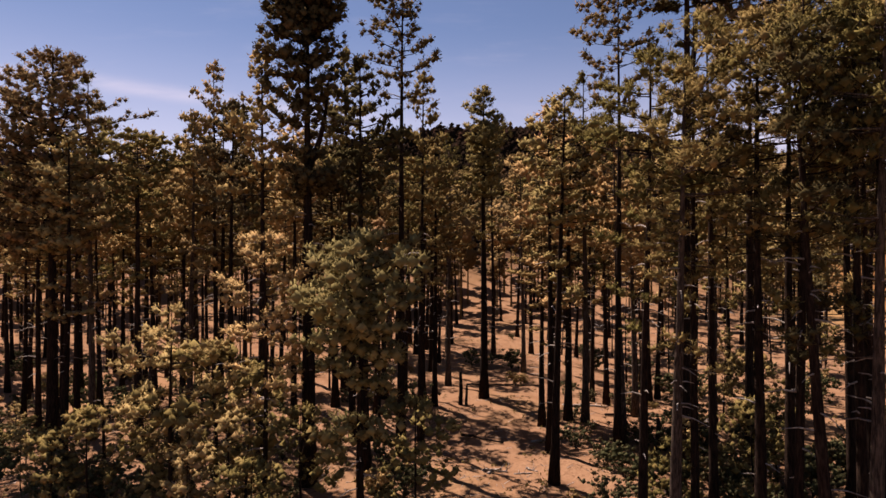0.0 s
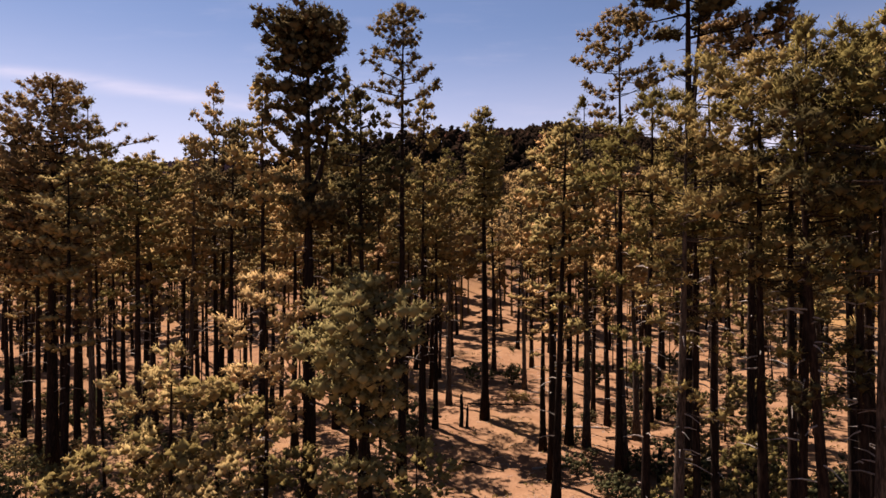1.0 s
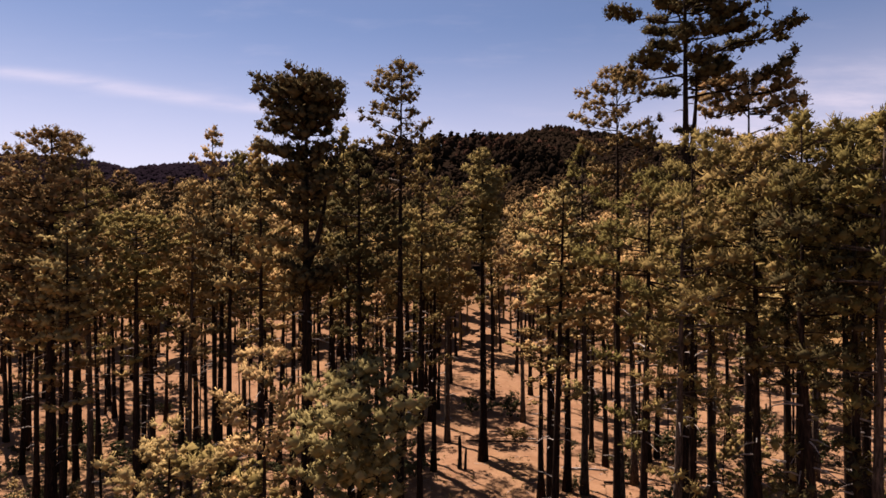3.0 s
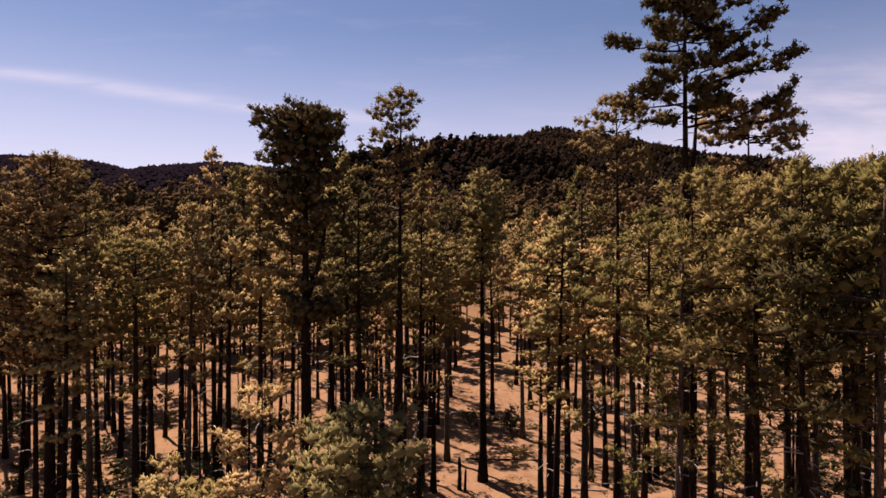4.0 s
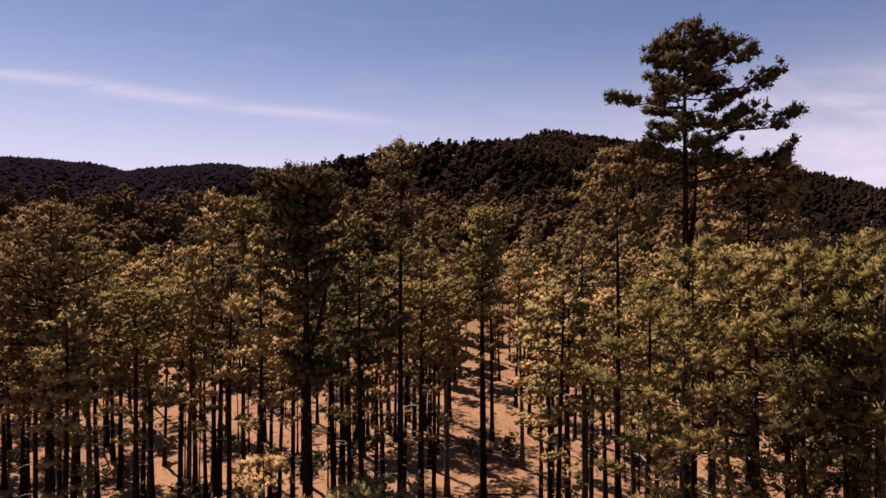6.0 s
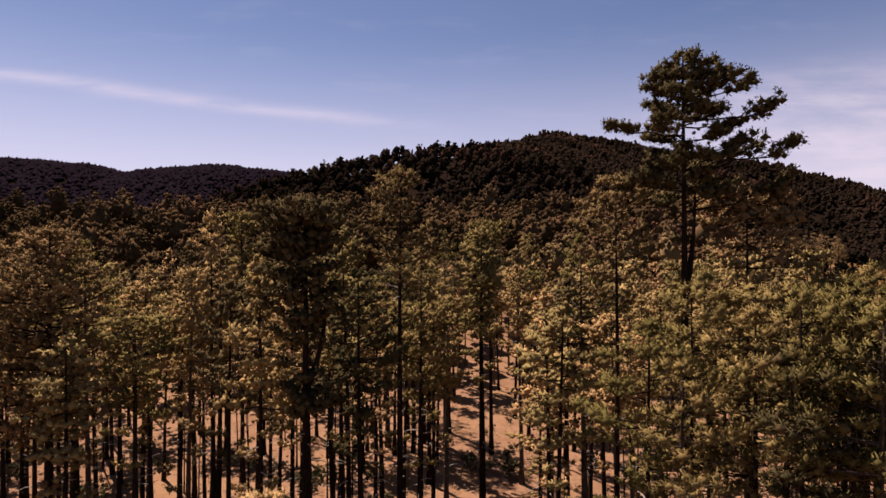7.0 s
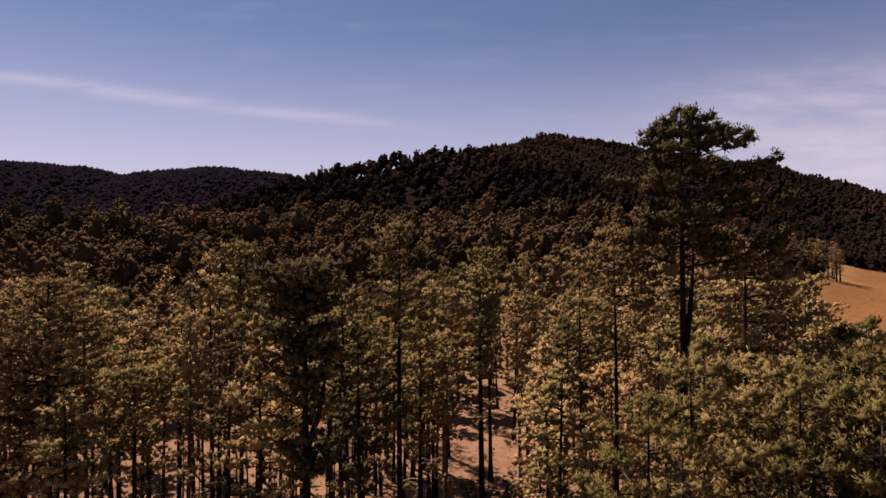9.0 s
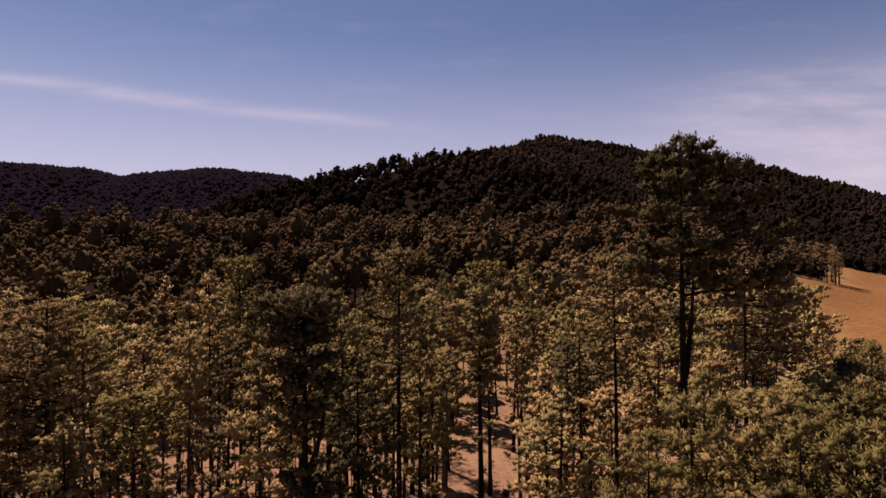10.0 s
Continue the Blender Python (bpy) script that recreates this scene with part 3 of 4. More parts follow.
# ---- kinds of pine, each built once and then copied ----
FULL = dict(branches=34, twigs=10, tuft=0.50, blades=32, width=0.07, low=6, bare=0.50, profile="dome", lobes=17, space=0.98, heart=0.03, core=0.47)
SLIM = dict(branches=38, twigs=7, tuft=0.50, blades=9, lobes=24, sides=7, segments=4, apart=False, low=5, bare=0.28, width=0.13, space=0.85, heart=0.15)
FARTHER = dict(branches=30, twigs=5, bare=0.3, tuft=0.68, blades=6, lobes=16, width=0.2, sides=6, segments=3, apart=False, low=4, dead=4, space=0.85, heart=0.30)
KINDS = {
    "full_a": (pine_meshes(21, 27.0, 16.5, 3.3, 0.29, needle=NEEDLES_GREEN, dead=14, **FULL), 27.0, "slender pine with a full green crown"),
    "full_b": (pine_meshes(22, 27.5, 17.5, 3.4, 0.27, needle=NEEDLES_GREEN, dead=12, **FULL), 27.5, "slender pine with a full olive crown"),
    "full_c": (pine_meshes(23, 27.0, 16.0, 3.1, 0.33, needle=NEEDLES_GREEN, wood=BARK_GREY, dead=16, **FULL), 27.0, "grey-barked pine with a full olive crown"),
    "slim_a": (pine_meshes(24, 27.0, 17.5, 3.0, 0.30, profile="dome", dead=10, **SLIM), 27.0, "slim pine with a narrow olive crown"),
    "slim_b": (pine_meshes(25, 26.0, 15.5, 2.8, 0.28, profile="cone", dead=12, needle=NEEDLES_DRY, **SLIM), 26.0, "slim pine with dry brownish needles"),
    "slim_c": (pine_meshes(26, 28.0, 19.5, 2.8, 0.33, profile="flat", dead=8, needle=NEEDLES_GREEN, **SLIM), 28.0, "slim pine with a flat-topped crown"),
    "slim_d": (pine_meshes(27, 25.0, 15.5, 3.0, 0.32, profile="dome", dead=8, needle=NEEDLES_DRY, wood=BARK_GREY, **SLIM), 25.0, "slim grey-barked pine with brownish needles"),
    "slim_e": (pine_meshes(28, 27.0, 17.0, 3.0, 0.32, profile="dome", dead=8, needle=NEEDLES_SHADED, **SLIM), 27.0, "slim pine with a shade-darkened crown"),
    "full_d": (pine_meshes(29, 27.0, 16.0, 3.1, 0.29, needle=NEEDLES_SHADED, dead=12, **FULL), 27.0, "slender pine with a full shade-darkened crown"),
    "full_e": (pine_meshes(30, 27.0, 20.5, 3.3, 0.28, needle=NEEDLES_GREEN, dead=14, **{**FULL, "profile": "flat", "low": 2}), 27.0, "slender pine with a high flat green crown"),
    "far_d": (pine_meshes(34, 26.0, 15.0, 2.8, 0.26, profile="dome", needle=NEEDLES_SHADED, **FARTHER), 26.0, "slim forest pine with a dark crown"),
    "far_a": (pine_meshes(31, 26.0, 15.0, 3.0, 0.26, profile="dome", **FARTHER), 26.0, "slim forest pine with an olive crown"),
    "far_b": (pine_meshes(32, 25.0, 13.5, 2.8, 0.24, profile="cone", needle=NEEDLES_DRY, **FARTHER), 25.0, "slim forest pine with a brownish crown"),
    "far_c": (pine_meshes(33, 27.0, 17.0, 3.0, 0.27, profile="flat", **FARTHER), 27.0, "forest pine with a flat-topped crown"),
    "pole_a": (pine_meshes(51, 20.0, 13.5, 1.7, 0.125, 12, 4, 0.50, 6, "dome", dead=8, sides=6, segments=3, apart=False, low=2, width=0.2, needle=NEEDLES_BROWN), 20.0,
               "thin pole-like pine with a small crown"),
    "pole_b": (pine_meshes(52, 18.0, 12.5, 1.4, 0.105, 11, 4, 0.48, 6, "cone", dead=10, sides=6, segments=3, apart=False, low=1, width=0.2, bend=0.4), 18.0,
               "thin pole-like pine, slightly bent"),
    "grove": (pine_meshes(53, 24.0, 9.5, 3.6, 0.30, 26, 4, 0.9, 6, "dome", dead=0, sides=6, segments=3, apart=False, width=0.22, needle=NEEDLES_BROWN, low=6), 24.0,
              "tall pine in a small grove at the edge of the field"),
    "fir": (pine_meshes(54, 22.0, 1.0, 3.6, 0.25, 70, 3, 1.05, 5, "cone", dead=0, sides=6, segments=3, apart=False, width=0.22, needle=NEEDLES_DARK, rise=-0.2, curl=0.0, space=0.6, heart=0.3), 22.0,
            "dark spire-shaped fir on the ridge"),
    "bush_a": (pine_meshes(41, 6.5, 0.4, 2.3, 0.09, 34, 5, 0.40, 10, "dome", dead=3, sides=6, rise=0.5, needle=NEEDLES_GREEN), 6.5, "young bushy pine with long green needles"),
    "bush_b": (pine_meshes(42, 7.5, 0.8, 2.0, 0.09, 34, 5, 0.40, 10, "cone", dead=4, sides=6, rise=0.5, needle=NEEDLES), 7.5, "young bushy pine with olive needles"),
}
FIRST = {}
rng = np.random.default_rng(5)


def plant(kind, x, y, top=None, turn=None, wide=1.0, tilt=None):
    """A pine of that kind; top: its tip above the datum."""
    parts, height, label = KINDS[kind]
    foot = float(land(x, y))
    tall = ((top - foot) / height) if top is not None else rng.uniform(0.86, 1.1)
    turn = rng.uniform(0, 6.28) if turn is None else turn
    tilt = (rng.normal() * 0.9, rng.normal() * 0.9) if tilt is None else tilt
    size = wide * rng.uniform(0.9, 1.1) * (tall if "bush" in kind else 1.0)
    if kind not in FIRST:
        name = "young_pine" if "bush" in kind else "pine_tree"
        FIRST[kind] = stand(name, parts, x, y, label, turn=turn, size=size, tall=tall / size, tilt=tilt)
    else:
        copy_to(FIRST[kind], x, y, turn, size, tall / size, tilt)
    note(x, y, 2.4)


# the close stand with merging crowns
for kind, x, y, top in (("full_a", 10.4, 32.2, 24.3), ("full_b", 13.4, 32.8, 26.2), ("full_c", 11.2, 30.0, 22.5), ("full_a", 15.0, 29.2, 25.2), ("full_b", 16.2, 28.2, 26.2),
                        ("full_a", 20.6, 29.0, 25.6), ("full_d", 24.0, 36.2, 27.0), ("full_a", 15.4, 35.0, 26.8), ("full_c", 17.7, 25.4, 25.6),
                        ("full_b", 26.5, 40.0, 26.5), ("full_a", 30.0, 44.0, 27.0), ("full_b", 21.6, 25.6, 26.2), ("full_b", 24.6, 24.6, 24.0), ("full_a", 28.0, 34.0, 26.0),
                        ("full_e", 22.0, 31.4, 26.4), ("full_e", 18.7, 27.4, 25.6), ("full_e", 24.8, 33.4, 27.0), ("full_e", 17.6, 31.4, 26.0)):
    plant(kind, x, y, top - 0.9)
plant("full_d", 16.4, 25.8, 22.6, tilt=(0, 4.0))
# pines along the clearing and in the left stand
# full_d pines in this list are added to cast dense shade over the clearing
for kind, x, y, top in (("slim_a", 7.4, 41.2, 23.4), ("slim_b", 8.2, 47.4, 23.8), ("slim_e", 11.3, 56.0, 24.6), ("full_c", 12.7, 55.2, 28.2),
                        ("slim_c", 7.5, 92.0, 31.6), ("full_c", 0.7, 93.8, 30.0), ("full_d", -4.2, 97.0, 27.0), ("full_b", -6.5, 112.0, 27.5), ("slim_d", 10.5, 80.6, 25.2),
                        ("slim_b", -1.8, 50.2, 27.2), ("slim_e", -5.3, 42.6, 26.0), ("slim_a", -7.2, 49.6, 28.8), ("slim_b", -12.3, 41.6, 26.6),
                        ("slim_e", -17.0, 49.4, 24.8), ("slim_d", -23.4, 57.2, 25.4), ("slim_e", -23.0, 64.0, 27.4), ("slim_b", -22.2, 61.0, 31.0), ("slim_a", -30.0, 64.6, 24.4), ("slim_b", -32.2, 66.8, 25.4),
                        ("full_c", -31.0, 54.6, 27.8), ("slim_c", -27.2, 85.0, 32.4), ("slim_e", -30.4, 76.6, 28.2), ("slim_b", -30.0, 71.4, 25.2), ("slim_d", 19.2, 136.0, 31.0),
                        ("slim_b", 8.8, 55.0, 15.0), ("slim_a", -42.0, 81.0, 24.0), ("slim_c", -39.0, 66.0, 25.0), ("slim_a", -37.0, 56.5, 25.0),
                        ("slim_b", -27.5, 56.0, 23.5), ("slim_a", -32.0, 76.0, 24.0), ("slim_c", -45.0, 112.0, 24.0), ("slim_d", -29.0, 79.0, 24.0), ("slim_b", -27.0, 71.0, 22.0),
                        ("slim_d", -33.0, 70.0, 22.0), ("slim_a", -41.0, 74.0, 22.0), ("slim_b", -42.5, 69.0, 21.0), ("slim_a", -28.0, 109.0, 25.0), ("slim_b", -20.0, 91.0, 25.0),
                        ("slim_a", -16.5, 91.0, 24.0), ("slim_c", -14.0, 92.0, 23.0), ("slim_e", -12.4, 91.0, 20.0), ("slim_b", -11.2, 94.0, 21.0), ("slim_a", -9.6, 92.0, 20.0),
                        ("slim_d", -8.1, 95.0, 21.0), ("slim_b", -6.8, 91.0, 20.0), ("slim_a", -4.1, 92.0, 23.0), ("slim_c", -2.1, 63.0, 22.0), ("slim_a", -2.0, 98.0, 24.0),
                        ("slim_b", -0.8, 61.0, 23.0), ("slim_d", 0.6, 70.0, 22.0), ("slim_e", -5.4, 102.0, 25.0), ("slim_e", -1.2, 105.0, 24.0), ("slim_e", -8.6, 100.0, 24.0), ("full_d", -10.5, 117.0, 25.0), ("full_d", -7.6, 119.5, 25.5), ("full_d", -11.2, 101.0, 24.0), ("full_d", -13.2, 103.0, 24.5), ("full_d", -6.2, 65.5, 22.5), ("full_d", -4.2, 68.0, 23.0), ("full_d", -2.6, 96.5, 24.0), ("full_d", 1.4, 101.5, 24.0), ("slim_b", 2.8, 127.0, 24.0), ("slim_b", 13.3, 111.0, 24.0),
                        ("slim_c", 13.8, 97.0, 24.0), ("slim_a", 10.7, 60.0, 23.0), ("slim_b", 15.9, 66.0, 22.0), ("slim_e", 16.9, 64.0, 22.0), ("slim_d", 14.2, 48.8, 22.0),
                        ("slim_b", 22.0, 66.0, 22.0), ("slim_a", 23.2, 67.0, 23.0), ("slim_c", 28.0, 64.0, 24.0), ("slim_a", 31.0, 67.0, 23.0), ("slim_d", 24.0, 55.0, 24.0),
                        ("slim_a", 46.5, 70.0, 22.6), ("slim_e", 52.5, 77.0, 21.8), ("slim_b", 43.0, 64.0, 23.2), ("slim_a", 59.5, 86.0, 20.4), ("full_c", 38.5, 56.0, 24.4), ("slim_b", 50.0, 71.0, 21.6)):
    plant(kind, x, y, top)
for kind, x, y, top in (("bush_a", -18.8, 33.0, 4.6), ("bush_b", -13.0, 32.0, 4.0), ("bush_a", -9.0, 29.0, 3.2), ("bush_b", -16.6, 38.0, 7.0), 
                        ("bush_b", -11.8, 37.0, 6.0), ("bush_a", -1.6, 33.5, 5.0), ("bush_a", -13.4, 36.4, 7.6), ("bush_b", -12.4, 30.2, 3.2), ("bush_a", -7.6, 33.2, 4.6), ("bush_b", -10.6, 31.2, 4.8), ("bush_a", -48.0, 76.0, -1.5), ("bush_b", 15.6, 40.0, 2.2), ("bush_a", 12.8, 34.5, 2.6)):
    plant(kind, x, y, top)


for kind, x, y, top in (("slim_a", -27.0, 44.0, 21.0), ("slim_e", -36.0, 47.0, 22.0), ("slim_e", -41.0, 52.0, 23.0), ("slim_a", -44.0, 58.0, 23.0), ("slim_c", -24.0, 49.0, 22.0),
                        ("bush_a", -24.0, 38.0, 2.0), ("bush_b", -28.0, 41.0, 1.0), ("bush_a", -31.0, 46.0, 0.5), ("bush_b", -36.0, 52.0, 0.0), ("bush_a", -26.0, 52.0, 0.5)):
    plant(kind, x, y, top)


# ---- the wood behind them ----
def free(x, y, gap):
    return all((x - a) ** 2 + (y - b) ** 2 > (gap + 0.4 * r) ** 2 for a, b, r in PLANTED)


def field_edge(y):
    """How far to the side the open field begins, as a share of the distance."""
    return 0.57 + 0.06 * smooth(390, 450, y) + 0.05 * (1 - smooth(110, 150, y))


def open_ground(x, y):
    """The bare strip, the lit gaps and the field, where no pines stand."""
    if 0.005 * y < x < 0.155 * y + 1.0 and 48 < y < 128:
        return True
    if 0.40 * y < x < 0.60 * y and 60 < y < 100:
        return True
    return x > field_edge(y) * y and 46 < y < 660


placed = 0
while placed < 150:
    y = 22 + 130 * rng.uniform(0, 1) ** 0.75
    x = rng.uniform(-0.86, 0.86) * y
    if (y < 42 + 0.1 * abs(x) and x < 24) or (y < 54 and -24 < x < 16) or (y < 60 and -6 < x < 14) or (y > 50 and open_ground(x, y)) or not free(x, y, 3.5 if x < -8 and y < 112 else 4.3):
        continue
    top = None if y > 95 else float(rng.uniform(19, 23 if x > 0.5 * y else 25.5))
    plant(str(rng.choice(["slim_a", "slim_b", "slim_c", "slim_d"] + ["slim_e", "slim_e"] * (x < 0.3 * y) if y < 85 else ["far_a", "far_b", "far_c", "far_d"])), x, y, top)
    placed += 1


# a thicket of slimmer and younger pines beyond the close stand
count = 0
while count < 22:
    y = rng.uniform(36, 84)
    x = rng.uniform(0.40, 0.80) * y
    if x < 17 or open_ground(x, y) or not free(x, y, 2.3):
        continue
    if count % 2:
        plant(str(rng.choice(["bush_a", "bush_b"])), x, y, float(land(x, y)) + rng.uniform(4.5, 8.5))
    else:
        plant(str(rng.choice(["slim_b", "slim_d", "slim_a", "pole_a"])), x, y, float(rng.uniform(14.5, 21.0)))
    count += 1

count = 0
while count < 42:
    y = rng.uniform(46, 104)
    x = rng.uniform(-0.72, 0.56) * y
    if (y < 52 and -20 < x < 14) or (-4 < x < 0.16 * y + 1) or not free(x, y, 1.5):
        continue
    plant(str(rng.choice(["pole_a", "pole_b"])), x, y)
    count += 1


def ball(level):
    """The corners and faces of an icosphere."""
    bm = bmesh.new()
    bmesh.ops.create_icosphere(bm, subdivisions=level, radius=1.0)
    v, f = np.array([q.co[:] for q in bm.verts]), np.array([[q.index for q in face.verts] for face in bm.faces])
    bm.free()
    return v, f


BALL = ball(1)


def far_pine(seed, tall, wide, low, shoots, size, blades=4, stem=True):
    """One far pine: a dark inner mass, covered all over with shaggy tufts in a few storeys. low: the crown's share of the height."""
    r = np.random.default_rng(seed)
    h = Heap()
    if stem:
        tube(h, [[0, 0, -1.5], [0, 0, tall * 0.8]], [0.24, 0.12], 4, capped=False)
        h.bulge[-1] = unit(h.v[-1] * [1, 1, 0] + 1e-6)
    middle, half = tall * (1 - 0.5 * low), 0.5 * tall * low
    shape, faces = BALL
    h.add(shape * [0.62 * wide, 0.62 * wide, 0.72 * half] * r.uniform(0.75, 1.1, (len(shape), 1)) + [0, 0, middle], faces, shape)
    d = unit(r.normal(size=(shoots, 3)) + [0, 0, 0.25])
    storey = 0.82 + 0.18 * np.cos(d[:, 2] * 9.0 + r.uniform(0, 6.28))
    bumps = 0.85 + 0.22 * np.sin(3 * np.arctan2(d[:, 1], d[:, 0]) + 4 * d[:, 2] + r.uniform(0, 6.28))
    out = d * np.stack([wide * storey * bumps, wide * storey * bumps, np.full(shoots, half)], 1) * r.uniform(0.72, 1.0, (shoots, 1))
    out[:, :2] *= np.clip(1.15 - 0.25 * d[:, 2:], 0, 2)
    tufts(h, out + [0, 0, middle], d + [0, 0, 0.3], size * r.uniform(0.7, 1.25, shoots), blades, r, 0.2, 0.68)
    v, f = h.arrays()
    n = h.normals()
    return v, f, unit(n + 0.5 * unit((v - [0, 0, middle]) / [wide, wide, half]))


def woods(name, label, kinds, spots, mat, seed):
    """Many far pines in one mesh."""
    r = np.random.default_rng(seed)
    h, tones = Heap(), []
    for i, (vv, ff, nn) in enumerate(kinds):
        mine = spots[i::len(kinds)]
        if not len(mine):
            continue
        a, s, t = r.uniform(0, 6.28, len(mine)), r.uniform(0.75, 1.3, len(mine)), r.uniform(0.75, 1.15, len(mine))
        ca, sa = np.cos(a)[:, None], np.sin(a)[:, None]
        x, y, z = vv[:, 0][None], vv[:, 1][None], vv[:, 2][None]
        out = np.stack([s[:, None] * (ca * x - sa * y) + mine[:, :1], s[:, None] * (sa * x + ca * y) + mine[:, 1:2], (s * t)[:, None] * z + land(mine[:, 0], mine[:, 1])[:, None]], -1)
        turned = np.stack([ca * nn[:, 0] - sa * nn[:, 1], sa * nn[:, 0] + ca * nn[:, 1], np.tile(nn[:, 2], (len(mine), 1))], -1)
        f = ff[None] + (np.arange(len(mine)) * len(vv))[:, None, None]
        h.add(out.reshape(-1, 3), f.reshape(-1, 3), turned.reshape(-1, 3))
        patch = 0.5 + 0.25 * np.sin(mine[:, 0] * 0.031 + 2 * np.sin(mine[:, 1] * 0.017)) + 0.25 * np.sin(mine[:, 1] * 0.027 + mine[:, 0] * 0.011)
        tones.append(np.repeat(0.5 * patch + 0.5 * r.uniform(0, 1, len(mine)), len(vv)))
    return tagged(new(name, raw_mesh(name, *h.arrays(), mat, True, np.concatenate(tones), h.normals())), label, "forest", kind="stuff")


def scatter(count, near, far, spread, r, power=1.0):
    pts = np.zeros((0, 2))
    y = near + (far - near) * r.uniform(0, 1, count) ** power
    x = r.uniform(-spread, spread, count) * y
    keep = ~((y < 660) & (x > field_edge(y) * y + 3 * np.sin(y * 0.11)))
    return np.stack([x, y], 1)[keep]


def hill_pine(seed, tall, wide, lumps):
    """One pine of a far hillside: a few ragged clumps that narrow towards the top."""
    r = np.random.default_rng(seed)
    h = Heap()
    a = r.uniform(0, 6.28)
    for k in range(lumps):
        q = (k + 0.5) / lumps
        a += 2.4 + r.normal() * 0.3
        big = wide * (1.0 - 0.55 * q) * r.uniform(0.85, 1.15)
        c = np.array([math.cos(a) * 0.30 * wide * (1 - q), math.sin(a) * 0.30 * wide * (1 - q), tall * (0.15 + 0.62 * q)])
        o = OCTA * [big, big, max(0.8 * big, tall * 0.62 / lumps)] * r.uniform(0.75, 1.2, (6, 1))
        h.add(c + o, OCTA_FACES, unit(o + [0, 0, 0.9 * big]))
    v, f = h.arrays()
    return v, f, h.normals()


r1 = np.random.default_rng(77)
mid_kinds = [far_pine(100 + k, r1.uniform(17, 23), r1.uniform(3.5, 5.0), r1.uniform(0.45, 0.62), 44, 1.1) for k in range(10)]
gx, gy = np.meshgrid(np.arange(-280, 281, 9.2), np.arange(134, 336, 9.2))
spots = np.stack([gx.ravel(), gy.ravel()], 1) + r1.uniform(-3.2, 3.2, (gx.size, 2))
spots = spots[(np.abs(spots[:, 0]) < 0.80 * spots[:, 1]) & (spots[:, 0] < field_edge(spots[:, 1]) * spots[:, 1] + 3 * np.sin(spots[:, 1] * 0.11))]
r1.shuffle(spots)
# pines marked shady get the needle colour that has shade painted in
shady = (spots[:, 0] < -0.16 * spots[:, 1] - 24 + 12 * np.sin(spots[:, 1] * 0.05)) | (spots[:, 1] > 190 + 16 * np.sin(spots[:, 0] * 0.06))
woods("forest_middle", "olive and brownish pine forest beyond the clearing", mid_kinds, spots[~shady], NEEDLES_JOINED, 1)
woods("forest_slope", "dark brownish pine forest climbing the slope", mid_kinds, spots[shady], NEEDLES_SLOPE_SHADED, 4)
face_kinds = [far_pine(150 + k, r1.uniform(11, 17), r1.uniform(3.2, 4.8), 0.8, 10, 1.6, 2, False) for k in range(6)]
face_kinds += [hill_pine(160 + k, r1.uniform(11, 17), r1.uniform(2.8, 4.0), 4) for k in range(4)]
face_spots = scatter(4200, 325, 680, 0.84, r1, 0.8)
face_spots = face_spots[face_spots[:, 1] < np.interp(face_spots[:, 0], [p[0] for p in RIDGE], [p[1] for p in RIDGE]) + 25]
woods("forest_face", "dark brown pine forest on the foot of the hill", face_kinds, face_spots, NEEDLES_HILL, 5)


far_kinds = [hill_pine(200 + k, r1.uniform(9, 14), r1.uniform(3.6, 5.6), 3) for k in range(10)]
hill_spots = scatter(17000, 650, 1330, 0.84, r1, 0.8)
hill_spots = hill_spots[hill_spots[:, 1] < np.interp(hill_spots[:, 0], [p[0] for p in RIDGE], [p[1] for p in RIDGE]) + 40]
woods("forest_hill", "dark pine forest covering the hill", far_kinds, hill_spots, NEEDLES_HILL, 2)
farthest = [hill_pine(300 + k, r1.uniform(10, 15), r1.uniform(13, 18), 1) for k in range(6)]
crest = np.stack([r1.uniform(-2900, 600, 15000), r1.uniform(2350, 3080, 15000)], 1)
woods("forest_skyline", "dark forest on the distant hills", farthest, crest, NEEDLES_HAZED, 3)


# a small grove at the far edge of the field
for k in range(24):
    far_y = rng.uniform(410, 445)
    plant("grove", far_y * rng.uniform(0.57, 0.655), far_y)
for x, y, tall in ((-118, 556, 14), (-103, 552, 18), (-95, 560, 15), (-108, 545, 13), (-60, 566, 12), (24, 640, 15), (30, 655, 13), (96, 860, 17)):
    plant("fir", x, y, float(land(x, y)) + tall)


# ---- on the forest floor ----
def shrub_mesh(seed, size, tall, mat=None):
    """A low many-stemmed shrub."""
    r = np.random.default_rng(seed)
    stems, leaves = [], Heap()
    for k in range(5):
        az, reach = r.uniform(0, 6.28), size * r.uniform(0.3, 1.0)
        e = np.array([math.cos(az) * reach, math.sin(az) * reach, tall * r.uniform(0.45, 1.0)])
        stem = Heap()
        tube(stem, [[0, 0, -0.05], e * [0.4, 0.4, 0.55], e], [0.035, 0.022, 0.008], 4, capped=False)
        stems.append(stem)
        p = e * r.uniform(0.55, 1.05, (9, 1)) + r.normal(size=(9, 3)) * 0.24 * size
        p[:, 2] = np.maximum(p[:, 2], 0.12)
        tufts(leaves, p, p + [0, 0, 0.4], np.full(9, 0.20 * size + 0.08), 6, r, 0.22)
    return [("foliage", raw_mesh("foliage", *leaves.arrays(), mat or SCRUB, True))] + [("stem", raw_mesh("stem", *h.arrays(), BARK, True)) for h in stems]


